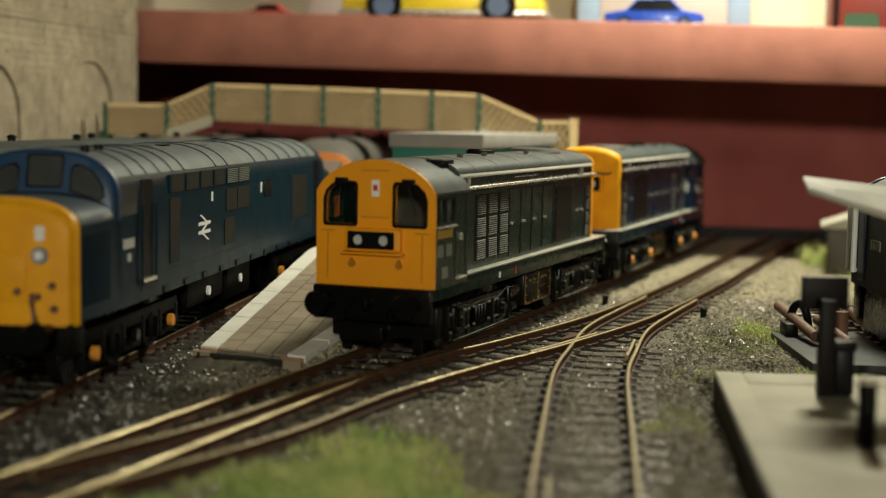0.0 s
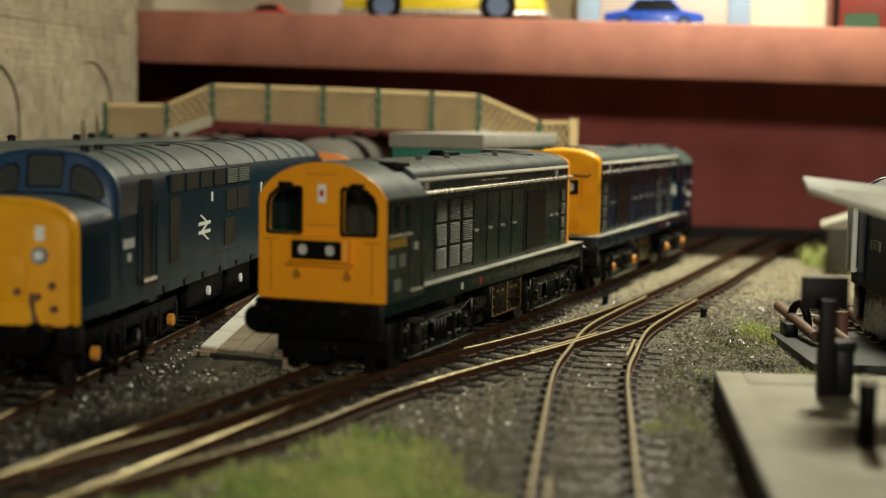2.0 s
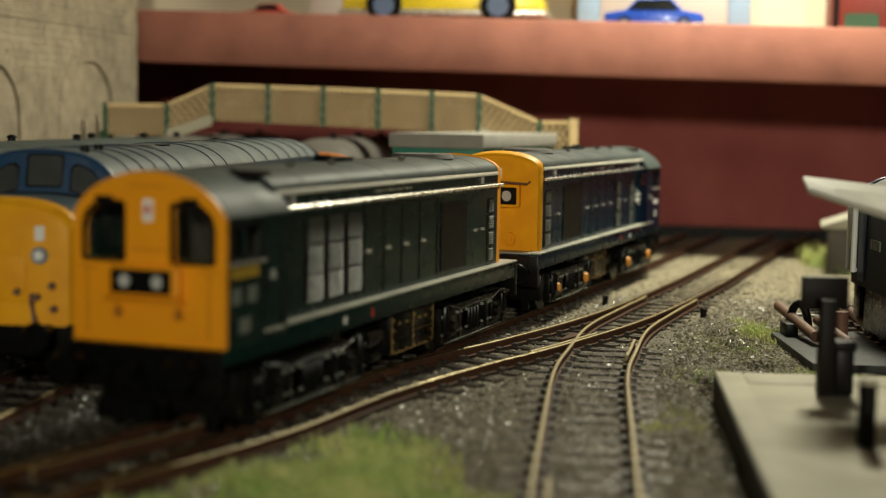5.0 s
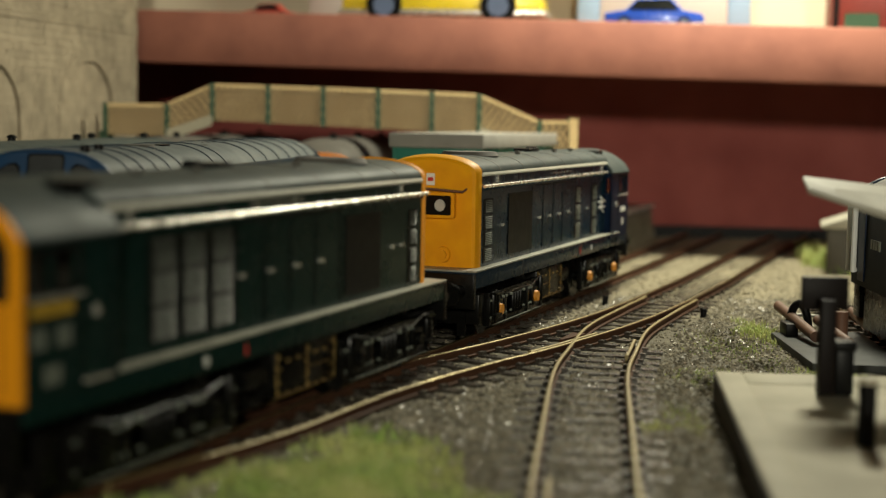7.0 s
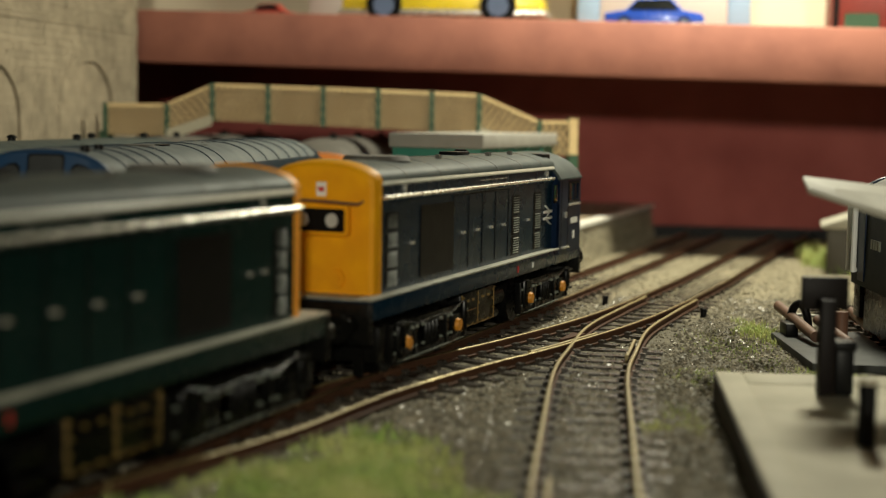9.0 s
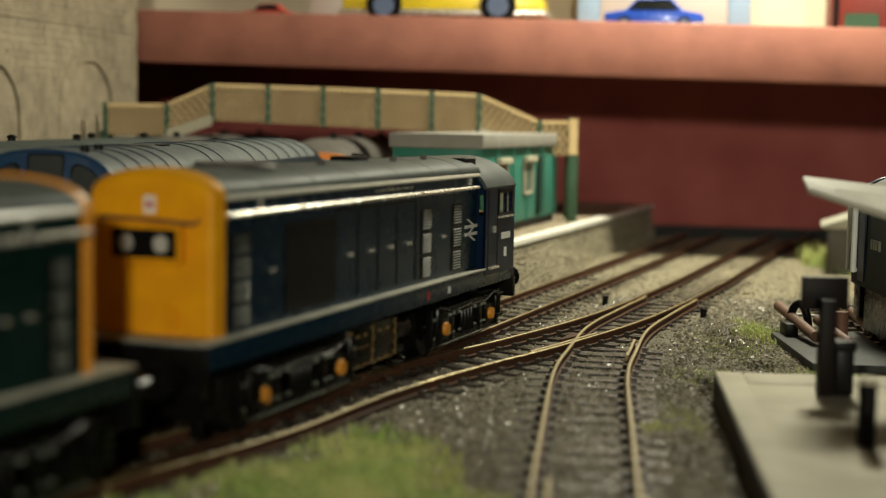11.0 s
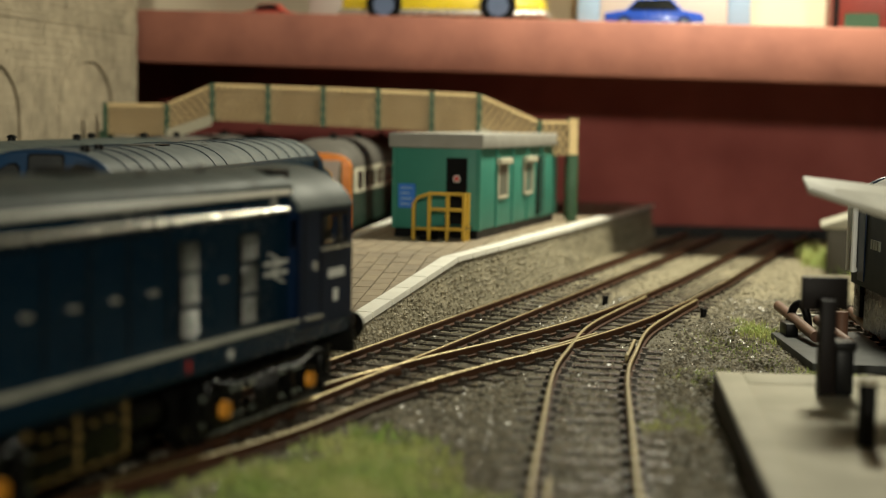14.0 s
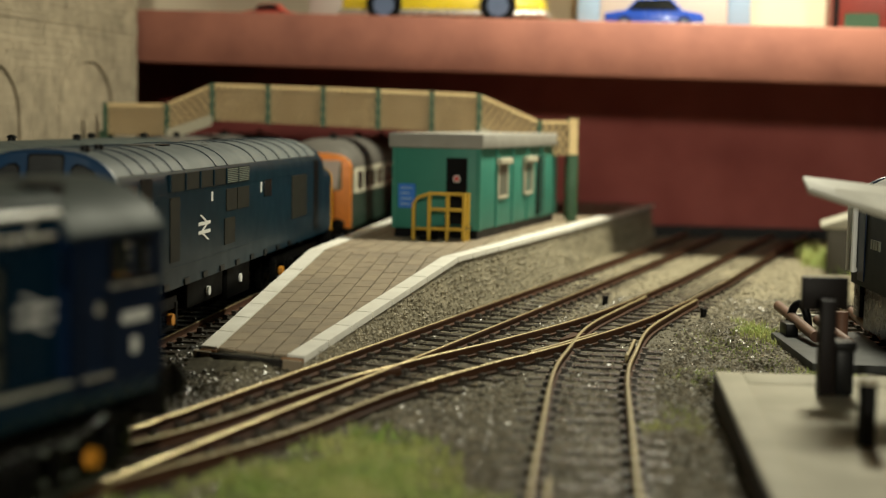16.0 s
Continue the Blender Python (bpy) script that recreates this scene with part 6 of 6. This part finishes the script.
part("strip", Shape().box(-18.5, -16.0, -0.6, 0.2, 0.6, 44), BROWNSIGN, t)


# ---- loose ballast, grass ----
def scatter(name, label, count, region, seed, material, kindname):
    rng = np.random.RandomState(seed)
    x0, x1, y0, y1 = region
    X = rng.uniform(x0, x1, count)
    Y = y0 + (y1 - y0) * rng.rand(count) ** 1.25
    # keep the rail heads clear, thin out on the sleepers
    keep = np.ones(count, bool)
    for ln in (LINE1, LINE2, LINE3, LINE4):
        P = np.array([(a, b) for a, b, _ in ln])
        d = np.full(count, 1e9)
        for k in range(0, count, 4000):
            d[k:k + 4000] = np.sqrt(((X[k:k + 4000, None] - P[None, :, 0]) ** 2 + (Y[k:k + 4000, None] - P[None, :, 1]) ** 2).min(1))
        keep &= ~((d > 7.0) & (d < 10.6)) & ~((d < 15.5) & (rng.rand(count) < np.where(Y < 330, 0.45, 0.72)))
    # not on the bank, not on the platform
    keep &= ~((X > 44 + (Y - 150) * 0.1) & (Y < 327))
    u = (Y - 357) / 110
    keep &= ~((X > -62 + (Y - 362) * 0.13) & (X < np.where(Y < 467, -35 + 39 * u, 4.5 + (Y - 467) * 0.337)) & (Y > 350))
    X, Y = X[keep], Y[keep]
    n = len(X)
    Z = height(X, Y)
    r = rng.uniform(0.24, 0.56, n) * np.where(rng.rand(n) < 0.12, 1.7, 1.0)
    base = np.array([(1, 0, 0), (0, 1, 0), (-1, 0, 0), (0, -1, 0), (0, 0, 1), (0, 0, -1)], float)
    jit = base[None] * rng.uniform(0.6, 1.3, (n, 6, 1)) + rng.uniform(-0.25, 0.25, (n, 6, 3))
    th = rng.uniform(0, 6.28, n)
    c, s = np.cos(th)[:, None], np.sin(th)[:, None]
    jx, jy = jit[..., 0] * c - jit[..., 1] * s, jit[..., 0] * s + jit[..., 1] * c
    co = np.stack([X[:, None] + jx * r[:, None], Y[:, None] + jy * r[:, None], Z[:, None] + (jit[..., 2] * 0.75 + 0.25) * r[:, None]], -1).reshape(-1, 3) * MM
    fb = np.array([(0, 1, 4), (1, 2, 4), (2, 3, 4), (3, 0, 4), (1, 0, 5), (2, 1, 5), (3, 2, 5), (0, 3, 5)])
    f = (fb[None] + 6 * np.arange(n)[:, None, None]).reshape(-1, 3)
    me = bpy.data.meshes.new(name)
    me.from_pydata(co.tolist(), [], f.tolist())
    me.materials.append(material)
    tagged(new(name, me), label, kindname, kind="stuff")


scatter("ballast", "loose grey-brown ballast stones between the rails", 104000, (-120, 150, 175, 520), 11, STONES, "ballast")
scatter("dusty_ballast", "dusty beige ballast at the far end of the yard", 25000, (-20, 210, 455, 790), 12, SANDSTONES, "ballast")


def grass(name, label, patches, seed):
    rng = np.random.RandomState(seed)
    V, Fc = [], []
    for cx, cy, rx, ry, count, hgt in patches:
        a, q = rng.uniform(0, 6.28, count), np.sqrt(rng.rand(count)) * (0.75 + 0.35 * np.sin(rng.uniform(0, 6.28, count)))
        X, Y = cx + rx * q * np.cos(a), cy + ry * q * np.sin(a)
        # tufts: pull the blades together
        X, Y = X + (hash_noise(X, Y, 3.1, 31) - 0.5) * 3.0, Y + (hash_noise(X, Y, 3.1, 32) - 0.5) * 3.0
        Z = height(X, Y)
        tall = 0.55 + 0.9 * hash_noise(X, Y, 5.3, 33)
        for x, y, z, q_ in zip(X, Y, Z, tall):
            h = hgt * q_ * rng.uniform(0.6, 1.3)
            d, lean = rng.uniform(0, 6.28), rng.uniform(0.1, 0.9) * h
            w = rng.uniform(0.12, 0.24)
            px_, py_ = -math.sin(d) * w, math.cos(d) * w
            o = len(V)
            V += [(x - px_, y - py_, z - 0.2), (x + px_, y + py_, z - 0.2), (x + px_ * 0.7 + math.cos(d) * lean * 0.35, y + py_ * 0.7 + math.sin(d) * lean * 0.35, z + h * 0.6),
                  (x - px_ * 0.7 + math.cos(d) * lean * 0.35, y - py_ * 0.7 + math.sin(d) * lean * 0.35, z + h * 0.6), (x + math.cos(d) * lean, y + math.sin(d) * lean, z + h)]
            Fc += [(o, o + 1, o + 2, o + 3), (o + 3, o + 2, o + 4)]
    me = bpy.data.meshes.new(name)
    me.from_pydata([(a * MM, b * MM, c * MM) for a, b, c in V], [], Fc)
    me.materials.append(GRASSMAT)
    tagged(new(name, me), label, "grass", kind="stuff")


grass("grass", "clump of bright green static grass on the ballast", [(-12, 250, 16, 34, 5200, 2.0), (-24, 236, 18, 22, 4200, 1.7), (-40, 215, 16, 14, 2200, 1.8), (4, 222, 10, 18, 1200, 1.3), (95, 432, 7, 26, 900, 1.5), (44, 292, 4, 7, 120, 1.2), (175, 640, 14, 40, 1600, 7.0), (96, 360, 14, 14, 500, 0.9), (82, 405, 16, 34, 700, 0.6), (66, 352, 10, 18, 300, 0.6), (52, 300, 5, 20, 260, 0.7)], 21)

platform_paving()


# ---- motions ----
TRAVEL = [(0, -35.6), (0.5, -29.1), (1, -21.9), (1.5, -14.0), (2, -5.3), (2.5, 4.1), (3, 14.7), (3.5, 26.4), (4, 40.0), (4.5, 52.8), (5, 66.2), (5.5, 79.9), (6, 94.0), (6.5, 108.4),
          (7, 123.3), (7.5, 139.4), (8, 156.5), (8.5, 173.5), (9, 191.0), (9.5, 208.5), (10, 226.1), (10.5, 243.9), (11, 261.7), (11.5, 279.7), (12, 298.5), (12.5, 316.4), (13, 335.2), (13.5, 353.8),
          (14, 372.4), (14.5, 390.8), (15, 409.8), (15.5, 428.2), (16, 446.6)]
GAP = 190.2


def travelled(t):
    return float(np.interp(t, [a for a, _ in TRAVEL], [b for _, b in TRAVEL]))


def motions():
    for loco, back in ((LOCO_A, 0.0), (LOCO_B, GAP)):
        rows = []
        for t, s in TRAVEL:
            x, y, h = line1(s - back)
            rows.append((t, mpose(x, y, 0, math.degrees(h))))
        walk(loco, rows)
    for wheel, x in WHEELS:
        walk(wheel, [(i / 5.0, mpose(x, 0, 7.15, 0, 0, math.degrees((travelled(i / 5.0) - travelled(0.0)) / 7.15))) for i in range(81)])


motions()
